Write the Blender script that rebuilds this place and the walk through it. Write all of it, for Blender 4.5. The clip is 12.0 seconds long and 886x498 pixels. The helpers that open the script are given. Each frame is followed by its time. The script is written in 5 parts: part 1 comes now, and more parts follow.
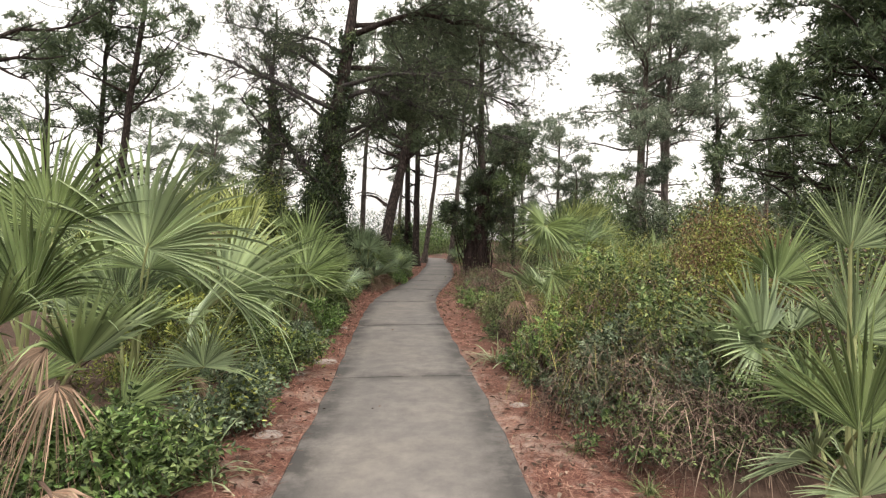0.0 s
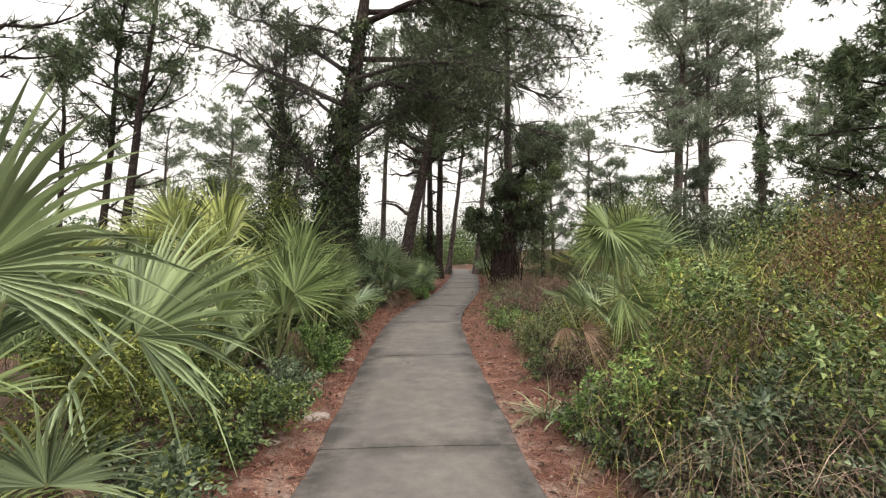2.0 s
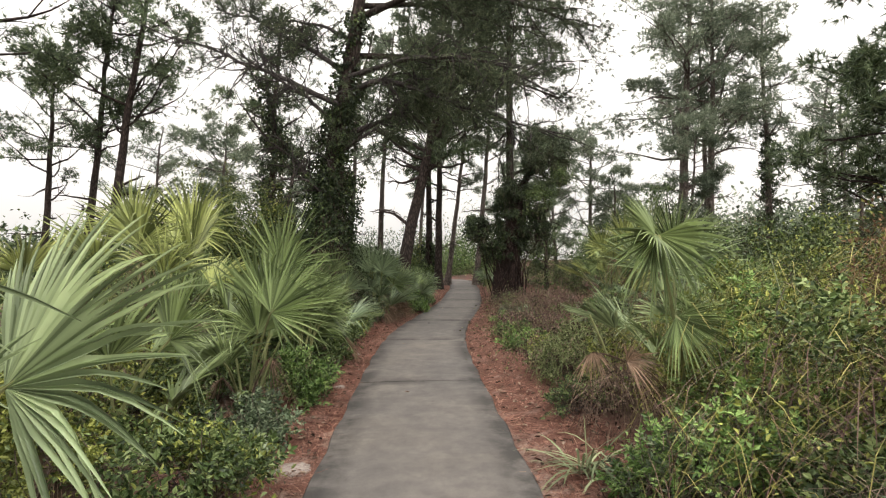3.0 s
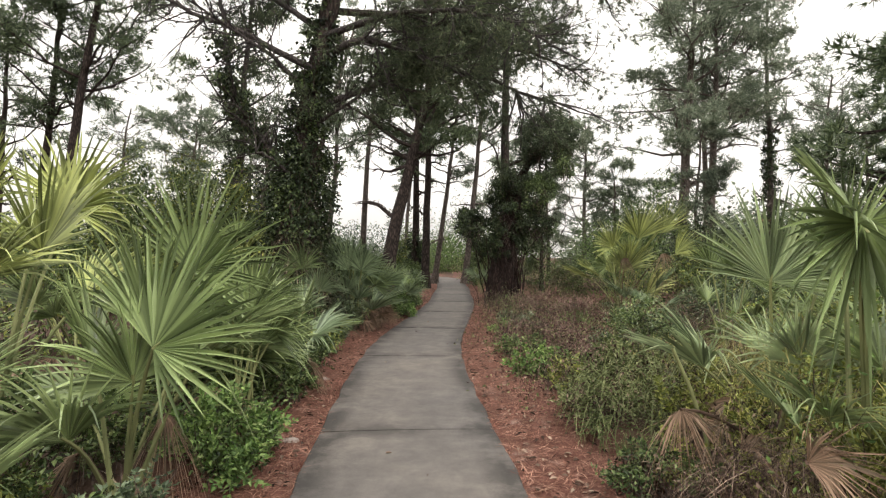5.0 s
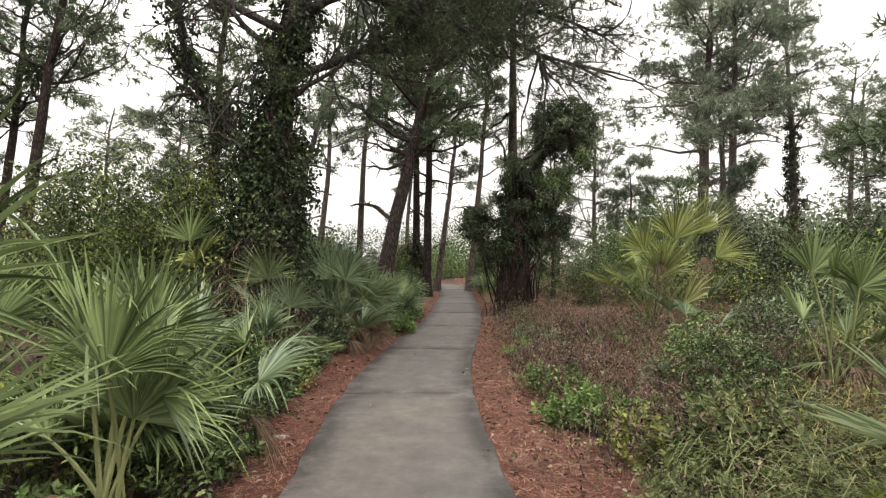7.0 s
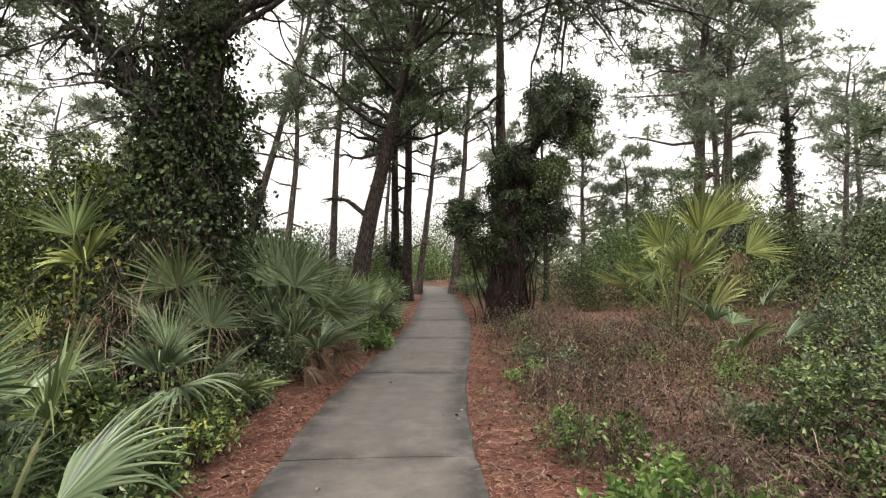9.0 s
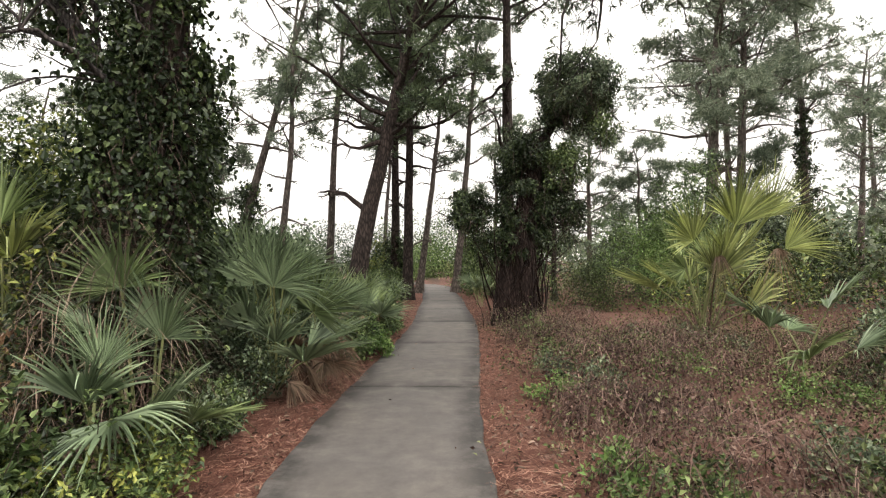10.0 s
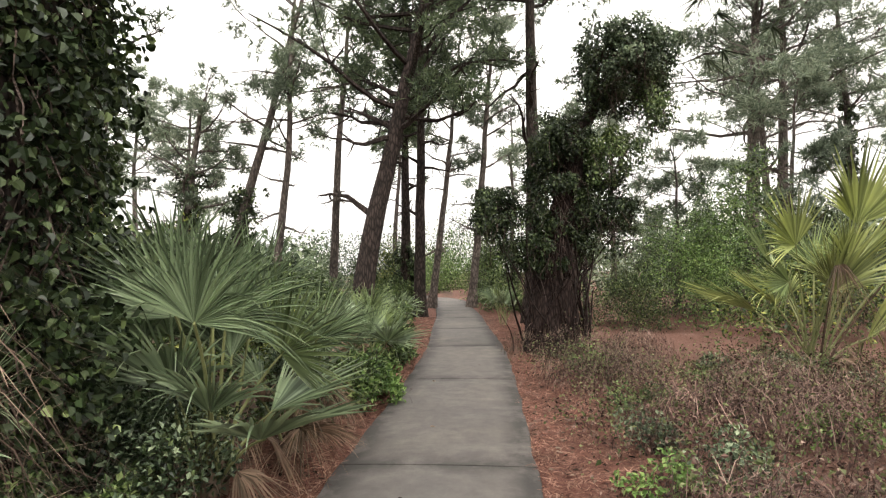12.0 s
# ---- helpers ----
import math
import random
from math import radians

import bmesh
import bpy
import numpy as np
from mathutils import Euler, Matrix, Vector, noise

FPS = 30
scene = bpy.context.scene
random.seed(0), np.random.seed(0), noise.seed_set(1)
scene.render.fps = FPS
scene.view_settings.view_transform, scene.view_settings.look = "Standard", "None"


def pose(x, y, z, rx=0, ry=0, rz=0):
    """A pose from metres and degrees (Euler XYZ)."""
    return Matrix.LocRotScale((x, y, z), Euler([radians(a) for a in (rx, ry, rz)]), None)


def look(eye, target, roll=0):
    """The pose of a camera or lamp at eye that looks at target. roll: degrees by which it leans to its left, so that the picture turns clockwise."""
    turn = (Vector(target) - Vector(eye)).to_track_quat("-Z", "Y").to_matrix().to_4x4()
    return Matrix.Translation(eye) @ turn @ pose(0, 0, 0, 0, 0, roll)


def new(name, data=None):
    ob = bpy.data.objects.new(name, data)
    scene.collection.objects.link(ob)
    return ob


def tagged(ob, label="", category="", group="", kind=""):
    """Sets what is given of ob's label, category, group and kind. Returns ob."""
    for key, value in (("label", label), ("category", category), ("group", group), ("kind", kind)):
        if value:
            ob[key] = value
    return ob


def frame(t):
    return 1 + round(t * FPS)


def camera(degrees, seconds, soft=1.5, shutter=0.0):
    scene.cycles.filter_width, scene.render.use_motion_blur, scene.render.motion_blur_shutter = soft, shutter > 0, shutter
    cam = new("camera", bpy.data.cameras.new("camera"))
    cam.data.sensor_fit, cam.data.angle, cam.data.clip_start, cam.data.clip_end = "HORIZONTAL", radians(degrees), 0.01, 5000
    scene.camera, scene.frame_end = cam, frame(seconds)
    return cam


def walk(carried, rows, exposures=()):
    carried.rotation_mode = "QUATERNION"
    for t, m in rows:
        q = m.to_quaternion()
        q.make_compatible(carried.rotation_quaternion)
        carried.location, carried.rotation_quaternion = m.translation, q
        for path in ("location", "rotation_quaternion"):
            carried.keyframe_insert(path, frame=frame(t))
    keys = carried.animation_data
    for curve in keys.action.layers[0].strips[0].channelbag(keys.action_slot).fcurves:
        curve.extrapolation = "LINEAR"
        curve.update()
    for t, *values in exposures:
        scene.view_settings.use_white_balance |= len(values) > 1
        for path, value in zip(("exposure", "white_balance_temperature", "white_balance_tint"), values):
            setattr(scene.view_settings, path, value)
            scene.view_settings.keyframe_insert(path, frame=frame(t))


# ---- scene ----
cam = camera(79.9, 12.0, 1.25)
METRES, EYE, TILT, LEAN, TURN = 12.2, 1.55, -1.0, 0.0, 0.0
ROWS = [
    (0.0, 0.0, 0.0, 0.0, -0.0, 0.0, 0.0),
    (0.5, 0.0013, 0.0318, -0.0001, 1.68, 0.48, -0.4),
    (1.0, -0.0027, 0.0701, 0.0005, 2.34, 0.6, -0.73),
    (1.5, -0.0017, 0.1084, 0.0011, 2.22, 0.6, 0.23),
    (2.0, -0.0034, 0.1463, 0.0032, 2.61, 1.1, 0.56),
    (2.5, -0.0112, 0.1865, 0.0061, 2.51, 1.84, 0.01),
    (3.0, -0.014, 0.2271, 0.0047, 2.38, 2.2, 0.57),
    (3.5, -0.0187, 0.2678, 0.0056, 2.51, 2.12, 0.53),
    (5.5, -0.0331, 0.4329, 0.0113, 0.18, 1.76, -0.34),
    (6.0, -0.0326, 0.4742, 0.0125, 0.28, 2.04, 0.17),
    (6.5, -0.0342, 0.5136, 0.0119, 1.45, 2.23, -0.03),
    (7.0, -0.0368, 0.5558, 0.0121, 0.94, 2.43, 0.01),
    (7.5, -0.0374, 0.599, 0.0128, 0.12, 2.56, 0.88),
    (9.5, -0.046, 0.7731, 0.0131, -1.29, 2.49, 0.47),
    (10.0, -0.049, 0.8175, 0.0129, -1.1, 2.3, 0.57),
    (10.5, -0.0509, 0.8616, 0.0158, -0.22, 2.89, 0.81),
    (11.0, -0.058, 0.9061, 0.0169, 0.51, 3.17, 0.68),
    (11.5, -0.0609, 0.9489, 0.0162, 0.22, 3.58, 1.05),
    (12.0, -0.0628, 0.9962, 0.0175, -0.01, 3.56, 0.9),
]
walk(cam, [(t, pose(0, 0, EYE, TILT, LEAN, TURN) @ pose(METRES * x, METRES * y, METRES * z, 90 + pitch, roll, yaw)) for t, x, y, z, yaw, pitch, roll in ROWS],
     exposures=((0.0, -0.02), (2.5, -0.16), (3.5, -0.2), (5.5, -0.1), (9.5, 0.0), (12.0, 0.3)))


# ---- light ----
world = bpy.data.worlds.new("overcast_sky")
scene.world = world
world.use_nodes = True
wn, wl = world.node_tree.nodes, world.node_tree.links
sky = wn.new("ShaderNodeTexSky")
sky.sky_type, sky.sun_disc = "NISHITA", False
sky.sun_elevation, sky.sun_rotation = radians(58), radians(150)
sky.air_density, sky.dust_density, sky.ozone_density = 1.0, 6.0, 1.0
grey = wn.new("ShaderNodeHueSaturation")
grey.inputs["Saturation"].default_value = 0.12
wl.new(sky.outputs[0], grey.inputs["Color"])
cloud = wn.new("ShaderNodeMix")
cloud.data_type = "RGBA"
cloud.inputs["Factor"].default_value = 0.8
wl.new(grey.outputs[0], cloud.inputs["A"])
cloud.inputs["B"].default_value = (10.6, 10.2, 9.7, 1)
# an overcast dome: over three times as bright overhead as at the horizon
up = wn.new("ShaderNodeSeparateXYZ")
wl.new(wn.new("ShaderNodeTexCoord").outputs["Generated"], up.inputs[0])
rise = wn.new("ShaderNodeMapRange")
for key, value in (("From Min", 0.0), ("From Max", 1.0), ("To Min", 0.92), ("To Max", 3.3)):
    rise.inputs[key].default_value = value
wl.new(up.outputs["Z"], rise.inputs["Value"])
dome = wn.new("ShaderNodeVectorMath")
dome.operation = "SCALE"
wl.new(cloud.outputs["Result"], dome.inputs[0])
wl.new(rise.outputs[0], dome.inputs["Scale"])
wl.new(dome.outputs[0], wn["Background"].inputs["Color"])
wn["Background"].inputs["Strength"].default_value = 0.12
sun_data = bpy.data.lights.new("sun", "SUN")
sun_data.energy, sun_data.angle, sun_data.color = 1.5, radians(14), (1.0, 0.94, 0.86)
sun = new("sun", sun_data)
sun.matrix_world = look((20, -35, 60), (0, 0, 0))

# ---- materials ----
def mat(name):
    m = bpy.data.materials.new(name)
    m.use_nodes = True
    nt = m.node_tree
    return m, nt, nt.nodes["Principled BSDF"]


def node(nt, kind, **ins):
    n = nt.nodes.new(kind)
    for k, v in ins.items():
        n.inputs[k].default_value = v
    return n


def noise_tex(nt, scale, detail=4.0, rough=0.55, coord=None, warp=0.0):
    n = node(nt, "ShaderNodeTexNoise", Scale=scale, Detail=detail, Roughness=rough, Distortion=warp)
    if coord is None:
        coord = nt.nodes.new("ShaderNodeNewGeometry").outputs["Position"]
    nt.links.new(coord, n.inputs["Vector"])
    return n.outputs[0]


def ramp(nt, fac, stops):
    r = nt.nodes.new("ShaderNodeValToRGB")
    e = r.color_ramp.elements
    while len(e) < len(stops):
        e.new(0.5)
    for el, (p, c) in zip(e, stops):
        el.position, el.color = p, (*c, 1)
    nt.links.new(fac, r.inputs[0])
    return r.outputs[0]


def mixc(nt, fac, a, b, mode="MIX"):
    m = nt.nodes.new("ShaderNodeMix")
    m.data_type, m.blend_type = "RGBA", mode
    for sock, v in (("Factor", fac), ("A", a), ("B", b)):
        if isinstance(v, (int, float)):
            m.inputs[sock].default_value = v
        elif isinstance(v, tuple):
            m.inputs[sock].default_value = (*v, 1)
        else:
            nt.links.new(v, m.inputs[sock])
    return m.outputs["Result"]


def bump(nt, bsdf, height, strength, dist):
    b = node(nt, "ShaderNodeBump", Strength=strength, Distance=dist)
    nt.links.new(height, b.inputs["Height"])
    nt.links.new(b.outputs[0], bsdf.inputs["Normal"])


def leaf_mat(name, dark, mid, light, rough=0.45, through_light=0.3, patch=1.5, blade=False):
    """Leaves: colour by leaf, drifting from place to place, some light coming through."""
    m, nt, b = mat(name)
    dark, mid, light = (tuple(0.84 * q + 0.16 * (0.45 * k[0] + 0.4 * k[1] + 0.15 * k[2]) for q in k) for k in (dark, mid, light))
    geo = nt.nodes.new("ShaderNodeNewGeometry")
    c = ramp(nt, geo.outputs["Random Per Island"], [(0.0, tuple(0.7 * q for q in dark)), (0.6, mid), (1.0, tuple(1.15 * q for q in light))])
    n = noise_tex(nt, patch, 3.0, 0.6)
    tone = ramp(nt, n, [(0.3, (0.62, 0.64, 0.62) if blade else (0.34, 0.36, 0.34)), (0.7, (1.0, 0.98, 0.92))])
    c = mixc(nt, 1.0, c, tone, "MULTIPLY")
    if blade:
        tint = nt.nodes.new("ShaderNodeAttribute")
        tint.attribute_name = "tint"
        c = mixc(nt, 1.0, c, ramp(nt, tint.outputs["Fac"], [(0.0, (0.3, 0.32, 0.28)), (0.45, (0.85, 0.85, 0.83)), (1.0, (1.6, 1.55, 1.55))]), "MULTIPLY")
    nt.links.new(c, b.inputs["Base Color"])
    b.inputs["Roughness"].default_value = rough
    b.inputs["Specular IOR Level"].default_value = 0.34 if blade else (0.22 if rough < 0.5 else 0.08)
    t = nt.nodes.new("ShaderNodeBsdfTranslucent")
    nt.links.new(c, t.inputs["Color"])
    mx = node(nt, "ShaderNodeMixShader")
    mx.inputs[0].default_value = through_light * 0.6
    nt.links.new(b.outputs[0], mx.inputs[1])
    nt.links.new(t.outputs[0], mx.inputs[2])
    nt.links.new(mx.outputs[0], nt.nodes["Material Output"].inputs["Surface"])
    return m


def bark_mat(name, dark, light, scale=14.0):
    m, nt, b = mat(name)
    geo = nt.nodes.new("ShaderNodeNewGeometry")
    mp = node(nt, "ShaderNodeMapping", Scale=(1.0, 1.0, 0.28))
    nt.links.new(geo.outputs["Position"], mp.inputs["Vector"])
    v = node(nt, "ShaderNodeTexVoronoi", Scale=scale)
    v.feature = "DISTANCE_TO_EDGE"
    nt.links.new(mp.outputs[0], v.inputs["Vector"])
    n = noise_tex(nt, 3.0, 6.0, 0.65)
    c = ramp(nt, v.outputs["Distance"], [(0.0, dark), (0.35, light)])
    c = mixc(nt, 1.0, c, ramp(nt, n, [(0.3, (0.6, 0.6, 0.6)), (0.75, (1.35, 1.3, 1.25))]), "MULTIPLY")
    nt.links.new(c, b.inputs["Base Color"])
    b.inputs["Roughness"].default_value = 0.9
    b.inputs["Specular IOR Level"].default_value = 0.12
    bump(nt, b, v.outputs["Distance"], 0.9, 0.03)
    return m


M_FAN = leaf_mat("palmetto_green", (0.15, 0.21, 0.075), (0.26, 0.345, 0.135), (0.40, 0.47, 0.23), 0.3, 0.22, blade=True)
M_FAN_PALE = leaf_mat("palmetto_pale_green", (0.22, 0.305, 0.14), (0.36, 0.455, 0.24), (0.52, 0.59, 0.37), 0.3, 0.25, blade=True)
M_FAN_BLUE = leaf_mat("palmetto_blue_green", (0.15, 0.22, 0.115), (0.24, 0.325, 0.18), (0.35, 0.43, 0.26), 0.3, 0.2, blade=True)
M_FAN_YEL = leaf_mat("palmetto_yellow_green", (0.27, 0.33, 0.09), (0.44, 0.50, 0.16), (0.62, 0.66, 0.29), 0.32, 0.25, blade=True)
M_FAN_DEAD = leaf_mat("palmetto_dead", (0.20, 0.125, 0.085), (0.34, 0.225, 0.155), (0.52, 0.39, 0.28), 0.75, 0.12, blade=True)
M_PETIOLE = leaf_mat("petiole_green", (0.24, 0.26, 0.10), (0.30, 0.32, 0.13), (0.34, 0.35, 0.15), 0.5, 0.05)
M_LEAF = leaf_mat("broad_leaf_green", (0.03, 0.058, 0.014), (0.11, 0.18, 0.044), (0.30, 0.38, 0.13), 0.4, 0.2)
M_LEAF_DARK = leaf_mat("ivy_leaf_dark", (0.016, 0.03, 0.010), (0.038, 0.064, 0.021), (0.115, 0.155, 0.055), 0.36, 0.16)
M_LEAF_BLUE = leaf_mat("grey_green_leaf", (0.05, 0.085, 0.042), (0.145, 0.21, 0.11), (0.34, 0.41, 0.25), 0.42, 0.2)
M_LEAF_YEL = leaf_mat("yellow_green_leaf", (0.12, 0.155, 0.016), (0.29, 0.34, 0.042), (0.50, 0.52, 0.095), 0.45, 0.25)
M_LEAF_FRESH = leaf_mat("fresh_green_leaf", (0.08, 0.175, 0.028), (0.19, 0.34, 0.065), (0.33, 0.48, 0.12), 0.4, 0.25)
M_DRY = leaf_mat("dry_brush", (0.04, 0.024, 0.018), (0.14, 0.088, 0.066), (0.40, 0.29, 0.22), 0.8, 0.1)
M_RUST = leaf_mat("rust_brown_vine", (0.12, 0.06, 0.035), (0.24, 0.135, 0.07), (0.36, 0.23, 0.12), 0.8, 0.15)
M_WIRY = leaf_mat("wiry_dead_stems", (0.05, 0.027, 0.024), (0.16, 0.088, 0.074), (0.39, 0.255, 0.21), 0.8, 0.05)
M_THREAD = leaf_mat("yellow_vine_thread", (0.12, 0.105, 0.02), (0.28, 0.25, 0.05), (0.48, 0.43, 0.13), 0.6, 0.2)
M_NEEDLE = leaf_mat("pine_needles", (0.06, 0.098, 0.045), (0.135, 0.20, 0.09), (0.27, 0.34, 0.16), 0.42, 0.36, 0.35)
# far needles: air haze painted in as a paler, greyer green
M_NEEDLE_FAR = leaf_mat("pine_needles_hazed", (0.15, 0.20, 0.135), (0.28, 0.35, 0.24), (0.44, 0.50, 0.36), 0.45, 0.6, 0.3)
M_NEEDLE_GREY = leaf_mat("pine_needles_dull", (0.05, 0.068, 0.038), (0.105, 0.138, 0.074), (0.22, 0.26, 0.14), 0.5, 0.35, 0.5)
M_STRAW = leaf_mat("pine_straw", (0.09, 0.030, 0.022), (0.27, 0.102, 0.07), (0.52, 0.29, 0.205), 0.7, 0.05, 2.5)
M_GRASS = leaf_mat("grass_green", (0.11, 0.15, 0.045), (0.20, 0.24, 0.085), (0.33, 0.35, 0.16), 0.5)
M_GRASS_PALE = leaf_mat("grass_pale", (0.20, 0.25, 0.11), (0.36, 0.43, 0.21), (0.52, 0.58, 0.32), 0.45, 0.3)
M_BARK = bark_mat("pine_bark", (0.018, 0.014, 0.013), (0.078, 0.06, 0.053))
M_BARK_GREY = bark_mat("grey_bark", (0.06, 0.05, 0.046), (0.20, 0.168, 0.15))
M_TWIG = bark_mat("twig_bark", (0.04, 0.03, 0.026), (0.14, 0.105, 0.09), 30.0)
M_DEADWOOD = bark_mat("dead_branch_bark", (0.03, 0.026, 0.026), (0.12, 0.105, 0.10), 25.0)

# concrete: warm grey, blotched, dark mould along the edges
M_CONC, nt, b = mat("concrete")
pos = nt.nodes.new("ShaderNodeNewGeometry").outputs["Position"]
big = noise_tex(nt, 0.55, 5.0, 0.6, pos, 0.6)
mid = noise_tex(nt, 5.0, 6.0, 0.7, pos)
fine = noise_tex(nt, 130.0, 3.0, 0.7, pos)
c = ramp(nt, big, [(0.30, (0.108, 0.098, 0.091)), (0.5, (0.132, 0.118, 0.107)), (0.72, (0.162, 0.142, 0.123))])
c = mixc(nt, 1.0, c, ramp(nt, mid, [(0.3, (0.72, 0.72, 0.73)), (0.7, (1.2, 1.19, 1.17))]), "MULTIPLY")
c = mixc(nt, 1.0, c, ramp(nt, fine, [(0.32, (0.82, 0.82, 0.82)), (0.68, (1.12, 1.12, 1.12))]), "MULTIPLY")
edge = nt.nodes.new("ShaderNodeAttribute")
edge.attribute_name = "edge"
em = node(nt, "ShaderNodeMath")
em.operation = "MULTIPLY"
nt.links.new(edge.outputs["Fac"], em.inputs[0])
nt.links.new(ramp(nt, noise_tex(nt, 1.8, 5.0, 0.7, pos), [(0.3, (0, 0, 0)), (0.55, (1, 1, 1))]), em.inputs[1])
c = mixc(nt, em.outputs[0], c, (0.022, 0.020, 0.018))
nt.links.new(c, b.inputs["Base Color"])
b.inputs["Roughness"].default_value = 0.8
b.inputs["Specular IOR Level"].default_value = 0.35
bump(nt, b, fine, 0.25, 0.004)

# ground: pine straw, litter and pale sand
M_GROUND, nt, b = mat("ground_litter")
pos = nt.nodes.new("ShaderNodeNewGeometry").outputs["Position"]
straw = ramp(nt, noise_tex(nt, 38.0, 6.0, 0.75, pos, 1.5), [(0.3, (0.05, 0.021, 0.016)), (0.5, (0.135, 0.062, 0.046)), (0.68, (0.25, 0.145, 0.11))])
sand = ramp(nt, noise_tex(nt, 60.0, 4.0, 0.7, pos), [(0.3, (0.22, 0.155, 0.125)), (0.7, (0.36, 0.27, 0.225))])
bare = nt.nodes.new("ShaderNodeAttribute")
bare.attribute_name = "bare"
worn = node(nt, "ShaderNodeMath")
worn.operation = "ADD"
nt.links.new(noise_tex(nt, 2.2, 6.0, 0.7, pos, 0.4), worn.inputs[0])
nt.links.new(bare.outputs["Fac"], worn.inputs[1])
sm = ramp(nt, worn.outputs[0], [(0.54, (0, 0, 0)), (0.70, (1, 1, 1))])
c = mixc(nt, sm, straw, sand)
# dark earth off the verge, with the shade under plants painted in
shaded_soil = ramp(nt, noise_tex(nt, 9.0, 6.0, 0.7, pos), [(0.3, (0.028, 0.02, 0.015)), (0.7, (0.10, 0.07, 0.052))])
wild = nt.nodes.new("ShaderNodeAttribute")
wild.attribute_name = "wild"
c = mixc(nt, wild.outputs["Fac"], c, shaded_soil)
nt.links.new(c, b.inputs["Base Color"])
b.inputs["Roughness"].default_value = 0.95
b.inputs["Specular IOR Level"].default_value = 0.12
bump(nt, b, noise_tex(nt, 45.0, 5.0, 0.75, pos, 1.5), 0.6, 0.02)

# ---- mesh tools ----
UP = np.array([0.0, 0.0, 1.0])


def unit(a):
    a = np.asarray(a, float)
    return a / np.maximum(np.linalg.norm(a, axis=-1, keepdims=True), 1e-9)


class Geo:
    """Collects vertices and faces of one mesh."""

    def __init__(self):
        self.v, self.f, self.n = [], [], 0

    def add(self, v, f, slot=0):
        v, f = np.asarray(v, float).reshape(-1, 3), np.asarray(f, int)
        self.v.append(v)
        self.f.append((f + self.n, slot))
        self.n += len(v)
        return self

    def mesh(self, name, mats, smooth=False):
        me = bpy.data.meshes.new(name)
        for m in mats:
            me.materials.append(m)
        if not self.v:
            return me
        v = np.concatenate(self.v)
        idx = np.concatenate([f.ravel() for f, _ in self.f])
        tot = np.concatenate([np.full(len(f), f.shape[1]) for f, _ in self.f])
        slot = np.concatenate([np.full(len(f), s) for f, s in self.f])
        me.vertices.add(len(v))
        me.vertices.foreach_set("co", v.ravel().astype(np.float32))
        me.loops.add(len(idx))
        me.loops.foreach_set("vertex_index", idx.astype(np.int32))
        me.polygons.add(len(tot))
        me.polygons.foreach_set("loop_start", np.concatenate([[0], np.cumsum(tot)[:-1]]).astype(np.int32))
        me.polygons.foreach_set("material_index", slot.astype(np.int32))
        me.polygons.foreach_set("use_smooth", np.full(len(tot), smooth))
        me.update(calc_edges=True)
        return me


def part(name, geo, mats, parent=None, label="", smooth=False):
    ob = new(name, geo.mesh(name, mats if isinstance(mats, (list, tuple)) else [mats], smooth))
    if parent is not None:
        ob.parent = parent
        ob.matrix_parent_inverse = Matrix.Translation(-parent.matrix_basis.translation)
        if parent.parent is not None:
            ob.matrix_parent_inverse = Matrix()
    if label:
        tagged(ob, label)
    return ob


def thing(name, at, label, category, group="", kind=""):
    root = new(name)
    root.empty_display_size = 0.2
    root.location = at
    return tagged(root, label, category, group, kind)


def tube(geo, pts, radii, sides=7, slot=0):
    pts, radii = np.asarray(pts, float), np.asarray(radii, float)
    tan = unit(np.gradient(pts, axis=0))
    ref = np.where(np.abs(tan[:, 2:3]) > 0.9, np.array([[1.0, 0, 0]]), UP[None])
    a = unit(np.cross(tan, ref))
    b2 = np.cross(tan, a)
    ang = np.linspace(0, 2 * np.pi, sides, endpoint=False)
    ring = a[:, None] * np.cos(ang)[None, :, None] + b2[:, None] * np.sin(ang)[None, :, None]
    v = pts[:, None] + ring * radii[:, None, None]
    k, i = np.meshgrid(np.arange(len(pts) - 1), np.arange(sides), indexing="ij")
    j = (i + 1) % sides
    f = np.stack([k * sides + i, k * sides + j, (k + 1) * sides + j, (k + 1) * sides + i], -1).reshape(-1, 4)
    return geo.add(v, f, slot)


def leaves(geo, p, d, nrm, length, width, fold=0.25, slot=0, full=False):
    """Folded pointed leaves: base p, direction d, face nrm; full: a rounder outline."""
    n = len(p)
    length, width = np.broadcast_to(length, n)[:, None], np.broadcast_to(width, n)[:, None]
    d = unit(d)
    s = unit(np.cross(d, nrm))
    nn = np.cross(s, d)
    tip = p + d * length - nn * length * 0.12
    if full:
        m1, m2 = p + d * length * 0.22, p + d * length * 0.62 - nn * length * 0.03
        lift = nn * width * fold
        v = np.stack([p, m1 + s * width * 0.42 + lift, m2 + s * width * 0.44 + lift, tip, m2 - s * width * 0.44 + lift, m1 - s * width * 0.42 + lift], 1)
        o = np.arange(n)[:, None] * 6
        return geo.add(v, np.concatenate([o + np.array([[0, 1, 2, 3]]), o + np.array([[0, 3, 4, 5]])]), slot)
    m = p + d * length * 0.42
    v = np.stack([p, m + s * width / 2 + nn * width * fold, tip, m - s * width / 2 + nn * width * fold], 1)
    o = np.arange(n)[:, None] * 4
    f = np.concatenate([o + np.array([[0, 1, 2]]), o + np.array([[0, 2, 3]])])
    return geo.add(v, f, slot)


def rand_dir(rng, n, lift=0.0):
    d = rng.normal(size=(n, 3))
    d[:, 2] += lift
    return unit(d)


